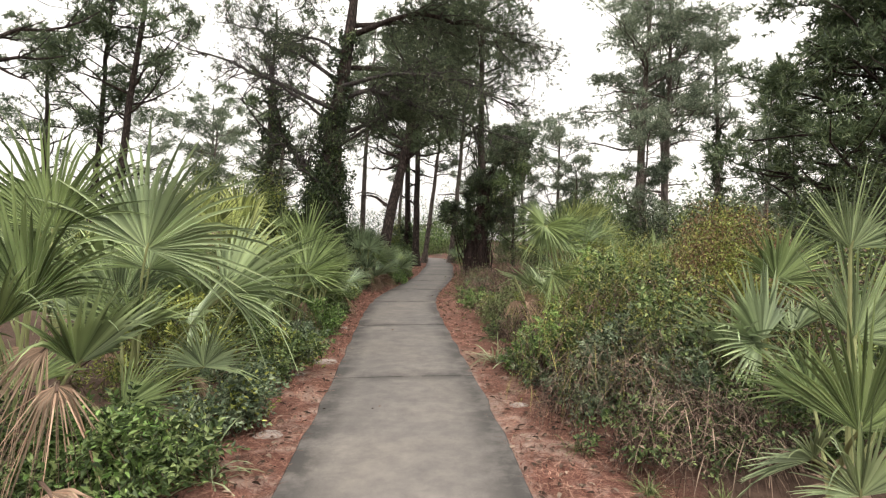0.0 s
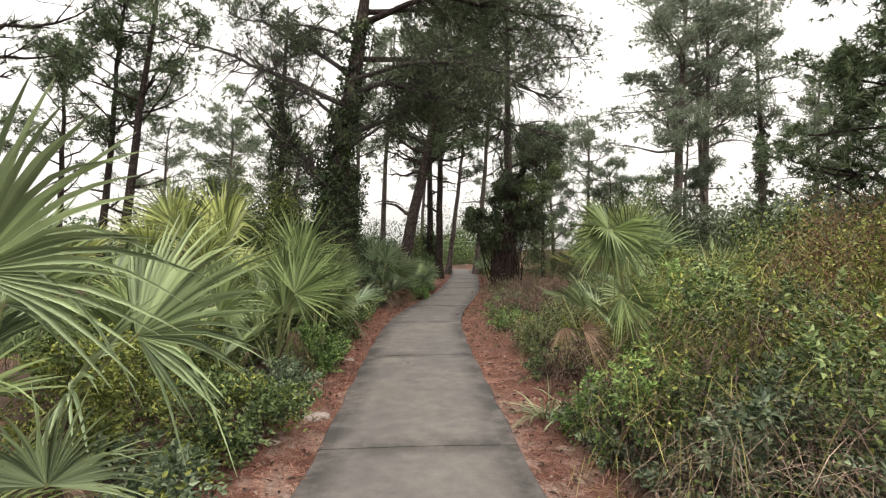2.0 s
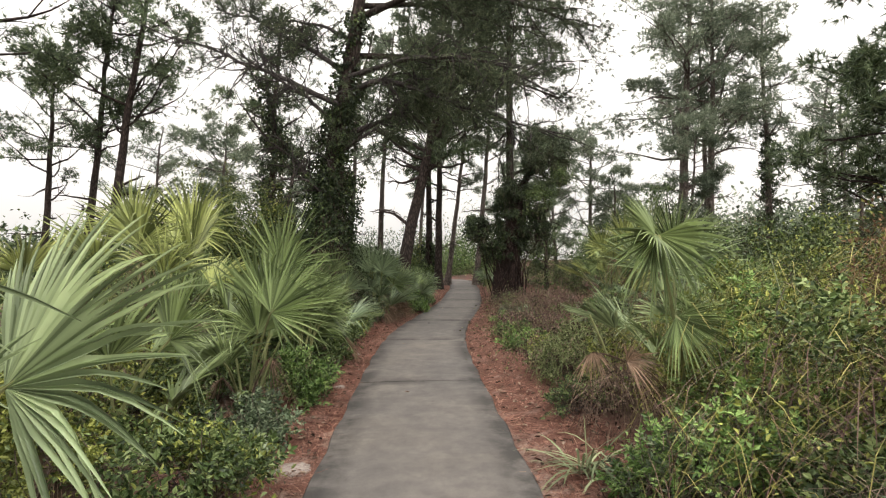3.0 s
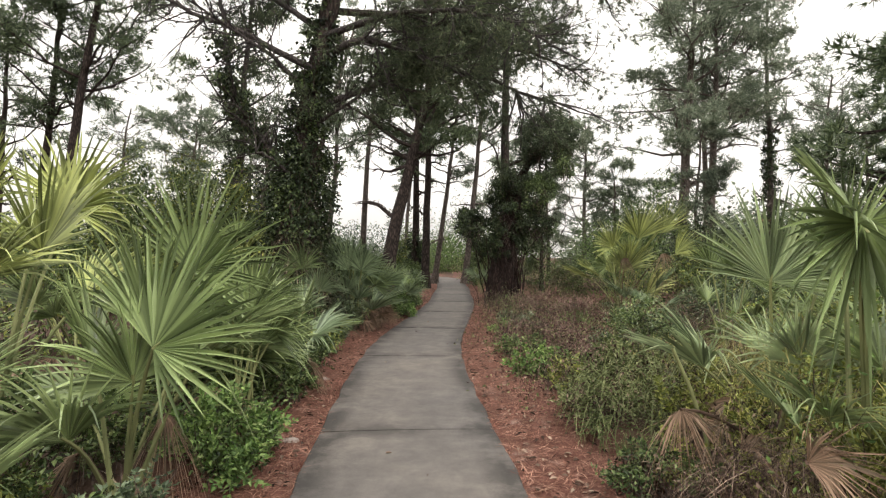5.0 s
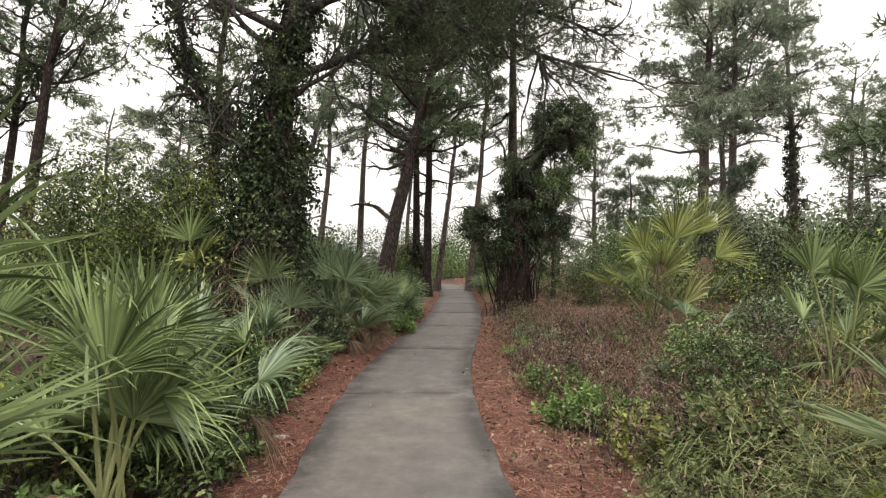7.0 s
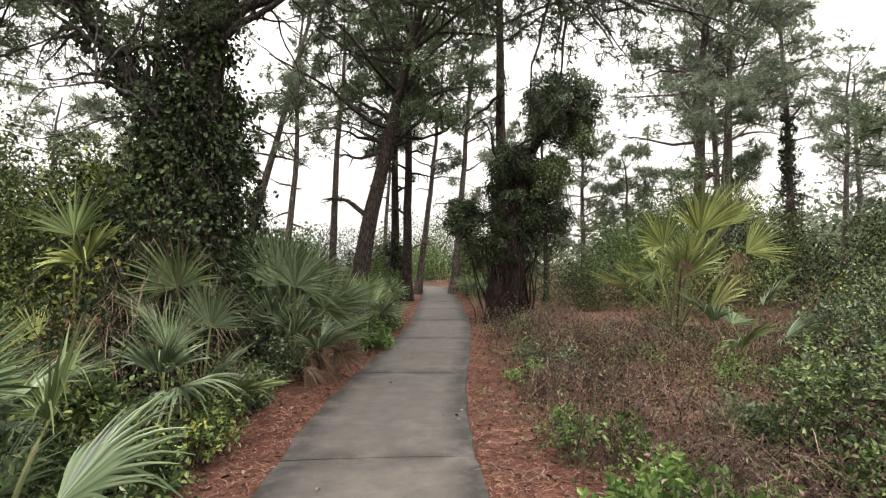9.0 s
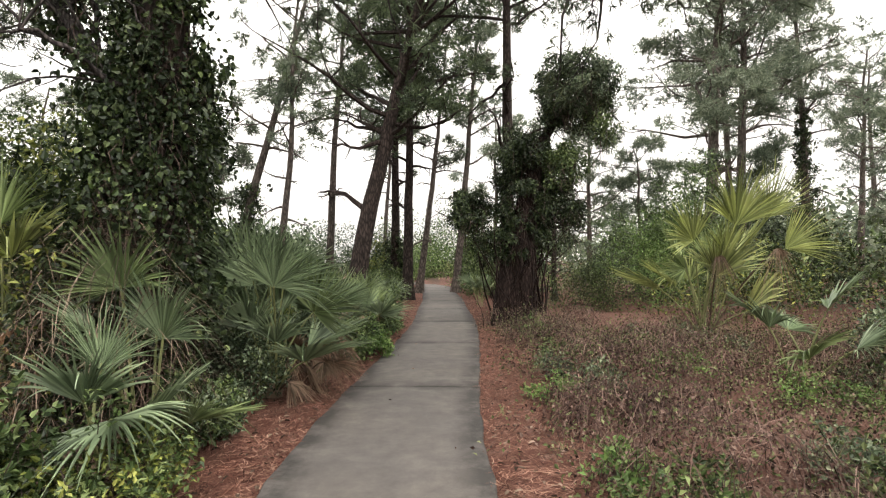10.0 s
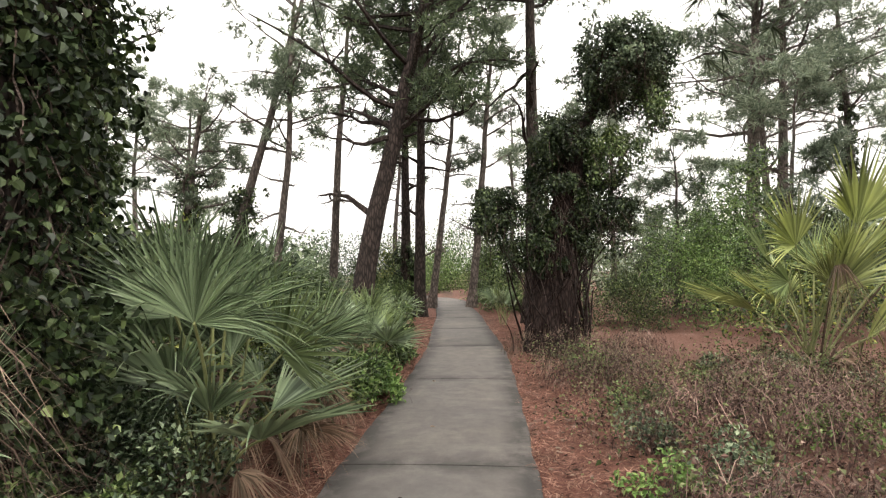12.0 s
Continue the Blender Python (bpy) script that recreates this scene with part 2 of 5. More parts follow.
def blades(geo, base, d, length, width, droop, k=5, slot=0, flat=0.35):
    """Arching strips, pointed at the tip."""
    n = len(base)
    length, width, droop = (np.broadcast_to(q, n) for q in (length, width, droop))
    s = np.linspace(0, 1, k)
    c = base[:, None] + d[:, None] * (length[:, None] * s)[..., None] - UP * (droop[:, None] * length[:, None] * s ** 2)[..., None]
    e = unit(np.cross(d, UP) + 1e-4)
    w = width[:, None] * (0.6 + 0.8 * s) * np.clip(1.02 - s ** 2.2, 0, 1)
    v = np.stack([c - e[:, None] * w[..., None] / 2, c + e[:, None] * w[..., None] / 2], 2)
    o = np.arange(n)[:, None] * 2 * k
    q = np.arange(k - 1)[None] * 2 + o
    f = np.stack([q, q + 1, q + 3, q + 2], -1).reshape(-1, 4)
    return geo.add(v, f, slot)


def twigs(geo, rng, base, tip, r, slot=0):
    """Thin three-sided bent stems from base to tip."""
    n = len(base)
    midp = (base + tip) / 2 + rng.normal(size=(n, 3)) * np.linalg.norm(tip - base, axis=1, keepdims=True) * 0.12
    ring = np.array([[1, 0, 0], [-0.5, 0.87, 0], [-0.5, -0.87, 0]])
    r = np.broadcast_to(r, n)[:, None, None]
    v = np.concatenate([base[:, None] + ring * r, midp[:, None] + ring * r * 0.7, tip[:, None] + ring * r * 0.25], 1)
    o = np.arange(n)[:, None] * 9
    fs = []
    for lv in (0, 3):
        for i in range(3):
            j = (i + 1) % 3
            fs.append(o + np.array([[lv + i, lv + j, lv + 3 + j, lv + 3 + i]]))
    return geo.add(v, np.concatenate(fs), slot)

# ---- ground and path ----
PATH_Y = np.array([-14, -6, 0, 3.2, 4.4, 6.4, 8.4, 9.6, 11, 13.2, 15, 16.5, 18.2, 20, 23.4, 27, 31, 36, 42, 48, 56])
PATH_X = np.array([0.35, 0.2, -0.08, -0.25, -0.31, -0.47, -0.66, -0.75, -0.88, -1.0, -0.97, -0.84, -0.68, -0.52, -0.3, -0.3, -0.2, -0.3, -0.35, -2.2, -9.0])
HALF = 0.8


def path_x(y):
    """The middle of the path at y, smoothed."""
    y = np.asarray(y, float)
    return sum(np.interp(y + o, PATH_Y, PATH_X) for o in (-1.2, -0.6, 0, 0.6, 1.2)) / 5


def lumps(x, y):
    return 0.05 * np.sin(x * 1.3 + y * 0.7) + 0.04 * np.sin(x * 0.6 - y * 1.9 + 1.0) + 0.02 * np.sin(3.1 * x + 2.3 * y)


def ground_z(x, y):
    off = np.abs(x - path_x(y)) - HALF
    return -0.025 + np.clip(off, 0, 1.2) / 1.2 * (0.06 + lumps(x, y)) + np.where(off < 0, -0.05, 0)


def axis_steps(near, far, fine, count):
    a = np.arange(-near, near + fine, fine)
    t = near * (far / near) ** (np.arange(1, count + 1) / count)
    return np.concatenate([-t[::-1], a, t])


gx, gy = axis_steps(8, 900, 0.2, 22), axis_steps(22, 900, 0.26, 22) + 12
X, Y = np.meshgrid(gx, gy, indexing="ij")
Z = ground_z(X, Y)
g = Geo()
i, j = np.meshgrid(np.arange(len(gx) - 1), np.arange(len(gy) - 1), indexing="ij")
q = i * len(gy) + j
g.add(np.stack([X, Y, Z], -1), np.stack([q, q + len(gy), q + len(gy) + 1, q + 1], -1).reshape(-1, 4))
ground = part("ground", g, M_GROUND, smooth=True)
tagged(ground, "sandy woodland ground covered with red-brown pine straw", "ground", kind="structure")
off = np.abs(X - path_x(Y)) - HALF
wild = np.clip((off - 0.75) / 0.5, 0, 1) * np.where((X > 0) & (Y > 12), 0.35, 0.85)
bare = (0.17 * np.clip((9.5 - Y) / 3, 0, 1) + np.where(X > path_x(Y), 0.05, 0.0)) * np.clip(1 - off / 0.9, 0, 1) - 0.06
ground.data.attributes.new("bare", "FLOAT", "POINT").data.foreach_set("value", bare.ravel().astype(np.float32))
ground.data.attributes.new("wild", "FLOAT", "POINT").data.foreach_set("value", wild.ravel().astype(np.float32))

pavement = thing("pavement", (0, 0, 0), "narrow poured concrete footpath with mouldy edges and cross joints", "footpath", kind="structure")
JOINTS = [-11.6, -8.1, -4.6, -1.1, 2.45, 5.97, 9.62, 13.2, 16.5, 19.95, 23.4, 26.9, 30.4, 33.9, 37.4, 40.9, 44.4, 47.9, 51.4]
for ja, jb in zip(JOINTS, JOINTS[1:]):
    g = Geo()
    ys = np.linspace(ja + 0.008, jb - 0.008, 13)
    cx = path_x(ys)
    nrm = np.stack([np.ones(13), -np.gradient(cx, ys)], -1)
    nrm /= np.linalg.norm(nrm, axis=1, keepdims=True)
    prof = [(-HALF, -0.12), (-HALF, -0.012), (-HALF + 0.012, 0.0), (-HALF + 0.1, 0.002), (-0.5, 0.005), (-0.2, 0.008), (0.2, 0.008), (0.5, 0.005),
            (HALF - 0.1, 0.002), (HALF - 0.012, 0.0), (HALF, -0.012), (HALF, -0.12)]
    drop = np.zeros(13)
    drop[[0, -1]] = -0.006
    wob = 0.012 * np.sin(ys * 5.1) + 0.008 * np.sin(ys * 13.7 + 1)
    v = np.array([[(cx[r] + n * (u + wob[r] * (u / HALF)), ys[r] + m2 * u, z + (drop[r] if z > -0.1 else 0)) for u, z in prof]
                  for r, (n, m2) in enumerate(nrm)])
    k = len(prof)
    q = (np.arange(12)[:, None] * k + np.arange(k - 1)[None]).ravel()
    g.add(v, np.stack([q, q + 1, q + k + 1, q + k], -1))
    g.f.append((np.array([np.arange(k)]), 0))
    g.f.append((np.array([np.arange(12 * k, 13 * k)[::-1]]), 0))
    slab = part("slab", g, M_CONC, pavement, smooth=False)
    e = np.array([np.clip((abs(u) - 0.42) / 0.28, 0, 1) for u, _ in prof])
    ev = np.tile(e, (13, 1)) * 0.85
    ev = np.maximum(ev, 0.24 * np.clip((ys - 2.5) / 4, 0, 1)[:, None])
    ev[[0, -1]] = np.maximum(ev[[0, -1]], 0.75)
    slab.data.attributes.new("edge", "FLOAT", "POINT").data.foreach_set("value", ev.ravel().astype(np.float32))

# ---- plants: kinds ----
def fan(geo, rng, hub, axis, face, size, n=34, spread=2.25, droop=0.12, cup=0.12, slot=0, ragged=0.06, split=0.42):
    """One pleated palmetto leaf: blades joined round the hub as far as split, free and drooping beyond."""
    hub, axis = np.asarray(hub, float), unit(np.asarray(axis, float))
    face = np.asarray(face, float)
    nrm = unit(face - axis * (face @ axis))
    side = np.cross(nrm, axis)
    a = np.linspace(-spread, spread, n) + rng.normal(size=n) * 0.015
    da = 2 * spread / (n - 1)
    am = np.concatenate([[a[0] - da / 2], (a[1:] + a[:-1]) / 2, [a[-1] + da / 2]])
    fold = 0.25 * rng.normal()
    warp = rng.normal() * 0.12

    def way(q):
        return unit(axis * np.cos(q)[:, None] + side * np.sin(q)[:, None] + nrm * (cup * (0.4 + np.abs(q) / spread) + warp * np.sin(q * 1.5 + fold * 6))[:, None])

    ln = size * (1 - 0.25 * (np.abs(a) / spread) ** 2) * (1 + rng.normal(size=n) * ragged)
    s_in, s_out = np.array([0.02, 0.2, split]), np.array([0.58, 0.75, 0.9, 1.0])
    dm, dr = way(a), way(am)
    hang = droop * (0.4 + 1.2 * rng.random(n)) + (rng.random(n) < 0.14) * rng.random(n) * 0.6
    lm = np.interp(am, a, ln)
    ri = hub + dr[:, None] * (lm[:, None] * s_in)[..., None] + nrm * (size * da * 0.45 * s_in)[None, :, None]
    va = hub + dm[:, None] * (ln[:, None] * s_in)[..., None] - nrm * (size * da * 0.45 * s_in)[None, :, None]
    twist = dm + rng.normal(size=(n, 3)) * 0.05
    c = hub + dm[:, None] * (ln[:, None] * split)[..., None] + unit(twist)[:, None] * (ln[:, None] * (s_out - split))[..., None]
    c = c - UP * (hang[:, None] * ln[:, None] * np.clip(s_out - split, 0, 1) ** 1.7 * 2.2)[..., None]
    e = unit(np.cross(nrm, dm))
    w = (size * da * 0.5 * split * np.clip((1.0 - s_out) / (1 - split), 0.02, 1) ** 0.6)[None, :, None]
    up = nrm * 0.8
    out = np.stack([c - e[:, None] * w + up * w, c - up * w, c + e[:, None] * w + up * w], 2)
    v = np.concatenate([ri.reshape(-1, 3), va.reshape(-1, 3), out.reshape(-1, 3)])
    nr, o1, o2 = 3 * (n + 1), 3 * (n + 1), 3 * (n + 1) + 3 * n
    f = []
    for k in range(n):
        for q in range(2):
            f += [(3 * k + q, o1 + 3 * k + q, o1 + 3 * k + q + 1, 3 * k + q + 1), (o1 + 3 * k + q, 3 * (k + 1) + q, 3 * (k + 1) + q + 1, o1 + 3 * k + q + 1)]
        b0 = o2 + 12 * k
        f += [(3 * k + 2, o1 + 3 * k + 2, b0 + 1, b0), (o1 + 3 * k + 2, 3 * (k + 1) + 2, b0 + 2, b0 + 1)]
        for q in range(3):
            f += [(b0 + 3 * q, b0 + 3 * q + 1, b0 + 3 * q + 4, b0 + 3 * q + 3), (b0 + 3 * q + 1, b0 + 3 * q + 2, b0 + 3 * q + 5, b0 + 3 * q + 4)]
    blade = rng.random(n)
    rt = np.interp(np.arange(n + 1) - 0.5, np.arange(n), blade)
    geo.tint = np.concatenate([np.repeat(rt, 3), np.repeat(blade, 3), np.repeat(np.clip(blade + rng.normal(size=n) * 0.1, 0, 1), 12)])
    return geo.add(v, f, slot)


def petiole(geo, root, hub, axis, r=0.011):
    root, hub, axis = (np.asarray(q, float) for q in (root, hub, axis))
    ln = np.linalg.norm(hub - root)
    ctrl = (root + hub) / 2 + UP * ln * 0.18 - unit(axis) * 0.0
    t = np.linspace(0, 1, 7)[:, None]
    pts = (1 - t) ** 2 * root + 2 * t * (1 - t) * ctrl + t ** 2 * hub
    pts = np.concatenate([pts, [hub + unit(axis) * 0.05]])
    return tube(geo, pts, np.linspace(r * 1.5, r * 0.7, 8), 5)


def palmetto(root, hubs, seed, count=6, height=1.2, reach=0.7, size=0.62, leaf=M_FAN, dead=2, label="", group="palmettos beside the path", limp=0.42, span=(1.1, 1.75)):
    """A fan-leaved palmetto clump: given fronds (hub, axis, face, size) and more round them."""
    rng = np.random.default_rng(seed)
    root = np.array([root[0], root[1], ground_z(root[0], root[1])], float)
    top = thing("palmetto", root, label or "saw palmetto clump with stiff green fan fronds", "palm shrub", group)
    fr = [(np.array(q[0], float), np.array(q[1], float), np.array(q[2], float), q[3], M_FAN_DEAD if len(q) > 4 else None) for q in hubs]
    for k in range(count):
        az = 2 * np.pi * (k + rng.random() * 0.7) / max(count, 1) + seed
        el = rng.uniform(0.35, 1.35)
        out = np.array([np.cos(az), np.sin(az), 0])
        hub = root + out * reach * np.cos(el) * rng.uniform(0.8, 1.2) + UP * height * rng.uniform(0.65, 1.05) * np.sin(el)
        hub[2] = max(hub[2], root[2] + 0.25)
        axis = out * np.cos(el * 0.9) + UP * np.sin(el * 0.9) + rng.normal(size=3) * 0.12
        face = UP - out * rng.uniform(0.2, 0.9) + rng.normal(size=3) * 0.35
        fr.append((hub, axis, face, size * rng.uniform(0.8, 1.15), None))
    for k in range(dead):
        az = rng.random() * 6.28
        out = np.array([np.cos(az), np.sin(az), 0])
        hub = root + out * reach * rng.uniform(0.4, 0.7) + UP * rng.uniform(0.18, 0.5)
        fr.append((hub, out - UP * 0.9, UP + out, size * 0.75, M_FAN_DEAD))
    for hub, axis, face, sz, m in fr:
        g = Geo()
        gone = m is M_FAN_DEAD
        fan(g, rng, hub, axis, face, sz, n=int(rng.integers(34, 48)), spread=rng.uniform(0.9, 1.3) if gone else rng.uniform(*span),
            droop=rng.uniform(0.5, 0.9) if gone else rng.uniform(0.1, 0.5) * limp, cup=rng.uniform(0.0, 0.35), ragged=0.22 if gone else 0.07,
            split=rng.uniform(0.14, 0.26) if gone else rng.uniform(0.34, 0.48))
        ob = part("frond", g, m or (leaf if rng.random() < 0.8 else M_FAN), top, "withered brown frond" if gone else "")
        ob.data.attributes.new("tint", "FLOAT", "POINT").data.foreach_set("value", g.tint.astype(np.float32))
        g = Geo()
        petiole(g, root + np.array([rng.normal() * 0.05, rng.normal() * 0.05, 0.0]), hub, axis)
        part("petiole", g, M_DRY if gone else M_PETIOLE, ob)
    g = Geo()
    pts = root + np.array([[0, 0, -0.08], [0.03, 0, 0.08], [0.02, 0.02, 0.26]])
    tube(g, pts, [0.11, 0.10, 0.05], 8)
    n = 50
    d = rand_dir(rng, n, 0.9)
    blades(g, np.repeat(pts[1][None], n, 0) + rng.normal(size=(n, 3)) * 0.04, d, rng.uniform(0.15, 0.4, n), 0.012, 0.4, 4)
    part("trunk", g, M_FAN_DEAD, top, "short fibrous brown trunk").data.attributes.new("tint", "FLOAT", "POINT").data.foreach_set("value", np.full(g.n, 0.4, np.float32))
    return top


def sprigs(geo, rng, base, d, out, length, size, wide, pairs=4, slot=0):
    """Leaflets in pairs along short stems, with one at the tip."""
    n = len(base)
    side = unit(np.cross(d, UP * 0.7 + out * 0.6 + rng.normal(size=(n, 3)) * 0.3))
    nr = np.cross(side, d)
    nr = nr * np.where(nr[:, 2:3] < 0, -1, 1)
    p, q, m = [], [], []
    for i in range(pairs * 2 + 1):
        s = min(1.0, (i // 2 + 0.7) / pairs)
        way = 0 if i == pairs * 2 else (1 if i % 2 else -1)
        p.append(base + d * (length * s)[:, None] - UP * (length * 0.2 * s * s)[:, None])
        q.append(unit(d * 0.65 + side * way + rng.normal(size=(n, 3)) * 0.12))
        m.append(unit(nr + rng.normal(size=(n, 3)) * 0.3))
    p, q, m = (np.concatenate(w) for w in (p, q, m))
    sz = size * rng.uniform(0.7, 1.3, len(p))
    return leaves(geo, p, q, m, sz, sz * wide, slot=slot, full=size > 0.055)


def shrub(at, r, seed, n, size, leaf, twig=M_TWIG, label="", name="shrub", category="shrub", group="", clumps=26, stems=60, wide=0.55, extra=None, lift=0.35, flat=0.0):
    """A leafy shrub: bent stems and clumped leaves, uneven in outline."""
    rng = np.random.default_rng(seed)
    z0 = ground_z(at[0], at[1])
    root = np.array([at[0], at[1], z0 if len(at) < 3 else at[2]], float)
    top = thing(name, root, label, category, group)
    r = np.array(r, float)
    u = rand_dir(rng, clumps, 0.55)
    u[:, 2] = np.abs(u[:, 2])
    cc = root + u * r * rng.uniform(0.45, 1.0, (clumps, 1)) * np.array([1, 1, 1])
    cc[:, 2] = np.maximum(cc[:, 2], z0 + 0.08)
    g = Geo()
    stems = stems if at[1] < 20 else stems // 3
    base = root + rng.normal(size=(stems, 3)) * np.array([r[0] * 0.3, r[1] * 0.3, 0.0])
    base[:, 2] = ground_z(base[:, 0], base[:, 1]) - 0.02
    pick = rng.integers(0, clumps, stems)
    tip = cc[pick] + rng.normal(size=(stems, 3)) * r * 0.15
    tip[:, 2] = np.maximum(tip[:, 2], z0 + 0.05)
    twigs(g, rng, base, tip, 0.004 + 0.006 * rng.random(stems))
    k = stems * 2
    b2 = cc[rng.integers(0, clumps, k)] + rng.normal(size=(k, 3)) * r * 0.2
    t2 = b2 + rand_dir(rng, k, 0.5) * r.mean() * 0.35
    t2[:, 2] = np.maximum(t2[:, 2], z0 + 0.03)
    twigs(g, rng, b2, t2, 0.003)
    tagged(part("brushwood", g, twig, top), kind="stuff")
    g = Geo()
    pick = rng.integers(0, clumps, n)
    near = at[1] < 13 and abs(at[0]) < 3.2
    spread = rng.uniform(0.14, 0.36, clumps)[pick][:, None] * (0.74 if near else 1.0)
    p = cc[pick] + rand_dir(rng, n, 0.45) * rng.random((n, 1)) ** 0.35 * 1.35 * r * spread
    p[:, 2] = np.where(p[:, 2] < z0 + 0.02, z0 + 0.02 + rng.random(n) * 0.2, p[:, 2])
    if near:
        k = int(n * 0.075)
        p, n, b0 = p[k * 7:], n - k * 7, p[:k]
        out = unit(b0 - root)
        sprigs(g, rng, b0, unit(out * 0.5 + UP * 0.35 + rng.normal(size=(k, 3)) * 0.55), out, size * rng.uniform(2.5, 4.5, k), size, wide)
    out = unit(p - root)
    d = unit(out * 0.5 + rand_dir(rng, n, 0.1))
    nr = unit(UP * (0.8 + flat) + out * 0.5 + rng.normal(size=(n, 3)) * 0.45)
    sz = size * rng.uniform(0.6, 1.35, n)
    leaves(g, p, d, nr, sz, sz * wide, slot=0, full=near and size > 0.055)
    mats = [leaf]
    if extra is not None:
        m2, share = extra
        n2 = int(n * share)
        pk = rng.integers(0, clumps // 2 + 1, n2)
        p = cc[pk] + rand_dir(rng, n2, 0.3) * rng.random((n2, 1)) ** 0.4 * r * 0.4
        p[:, 2] = np.maximum(p[:, 2], z0 + 0.02)
        leaves(g, p, rand_dir(rng, n2, 0.2), rand_dir(rng, n2, 0.8), size, size * wide * 0.9, slot=1, full=near)
        mats.append(m2)
    tagged(part("foliage", g, mats, top), kind="stuff")
    return top


def curve_pts(p0, d0, length, rng, k=9, wander=0.12, lift=0.0):
    """A wandering line from p0 along d0."""
    d = unit(np.asarray(d0, float))
    pts = [np.asarray(p0, float)]
    for _ in range(k - 1):
        d = unit(d + rng.normal(size=3) * wander + UP * lift)
        pts.append(pts[-1] + d * length / (k - 1))
    return np.array(pts)


def tufts(geo, rng, p, d, per, length, width, slot=0, spread=0.75):
    """Needle tufts: per thin needles fanning out from each p along d."""
    n = len(p)
    dd = unit(np.repeat(d, per, 0) + rng.normal(size=(n * per, 3)) * spread)
    b0 = np.repeat(p, per, 0) + dd * length * 0.05
    ln = length * rng.uniform(0.6, 1.15, (n * per, 1))
    s = unit(np.cross(dd, rng.normal(size=dd.shape))) * width / 2
    v = np.stack([b0 - s, b0 + s, b0 + dd * ln - UP * ln * 0.08], 1)
    f = np.arange(n * per * 3).reshape(-1, 3)
    return geo.add(v, f, slot)


def pine(at, height, seed, r=0.16, lean=(0, 0), crown=0.5, reach=3.0, limbs=16, tuft=260, per=16, needle=0.3, nwidth=0.022, leaf=M_NEEDLE, bark=M_BARK,
         ivy=0.0, dead=4, label="", bend=0.03, group="pines of the wood", lean_curve=1.0, top_shape=0.6, name="pine_tree"):
    """A pine: tapered trunk, limbs, side branches and needle tufts; ivy: the height to which leaves wrap its trunk."""
    rng = np.random.default_rng(seed)
    z0 = float(ground_z(at[0], at[1]))
    top = thing(name, (at[0], at[1], z0), label or "tall slender pine with grey-brown bark and loose needle clumps", "pine tree", group)
    h = np.linspace(0, 1, 16)
    cx = np.array([at[0], at[1], z0 - 0.1]) + np.stack([lean[0] * h ** lean_curve, lean[1] * h ** lean_curve, h * height], -1)
    wig = np.cumsum(rng.normal(size=(16, 2)) * bend, 0)
    cx[:, :2] += wig * h[:, None] * 2
    rad = r * (1 - 0.8 * h) * (1 + 0.6 * np.exp(-h * height / 0.35))
    g = Geo()
    tube(g, cx, rad, 11)
    part("trunk", g, bark, top, smooth=True)

    def on_trunk(f):
        return np.array([np.interp(f, h, cx[:, q]) for q in range(3)])

    ends, dirs = [], []
    for k in range(limbs + dead):
        isdead = k >= limbs
        f = crown + (0.98 - crown) * (k + rng.random()) / limbs if not isdead else rng.uniform(crown * 0.45, crown * 1.1)
        az = k * 2.4 + rng.normal() * 0.5 + seed
        prof = (1 - ((f - crown) / (1 - crown + 1e-6)) ** 1.6 * top_shape) if not isdead else 0.55
        ln = reach * prof * rng.uniform(0.65, 1.15)
        d0 = np.array([np.cos(az), np.sin(az), rng.uniform(-0.05, 0.55)])
        pts = curve_pts(on_trunk(f), d0, ln, rng, 7, 0.18, 0.06 if not isdead else -0.05)
        lr = max(0.012, r * 0.38 * (1 - 0.6 * f))
        gl = Geo()
        tube(gl, pts, np.linspace(lr, lr * 0.22, 7), 5)
        for m in range(5 if not isdead else 4):
            q = rng.integers(2, 7)
            bd = unit(pts[q] - pts[q - 1]) + rng.normal(size=3) * 0.75
            bp = curve_pts(pts[q - 1], bd, ln * rng.uniform(0.22, 0.48), rng, 5, 0.24, 0.06)
            tube(gl, bp, np.linspace(lr * 0.35, lr * 0.1, 5), 3)
            if not isdead:
                for w in (2, 3, 4, 4):
                    ends.append(bp[w])
                    dirs.append(bp[w] - bp[w - 1])
        if not isdead:
            for w in (4, 5, 6, 6):
                ends.append(pts[w])
                dirs.append(pts[w] - pts[w - 1])
        part("limb", gl, bark, top)
    ends, dirs = np.array(ends), unit(np.array(dirs))
    many = max(24, min(len(ends), tuft // 20))
    cl = rng.integers(0, len(ends), many)
    pick = rng.integers(0, many, tuft)
    away = rand_dir(rng, tuft, 0.25)
    size = rng.uniform(0.10, 0.2, many)[pick][:, None] * reach
    p = ends[cl][pick] + away * rng.random((tuft, 1)) ** 0.45 * size * np.array([1.0, 1.0, 0.62])
    d = unit(dirs[cl][pick] * 0.6 + away * 0.8 + rng.normal(size=(tuft, 3)) * 0.4 + UP * 0.3)
    g = Geo()
    tufts(g, rng, p, d, per, needle, nwidth)
    part("crown", g, leaf, top)
    if ivy > 0:
        wrap_ivy(top, cx, rad, z0, ivy, int(ivy * 500), seed, 0.45, 0.12)
    return top


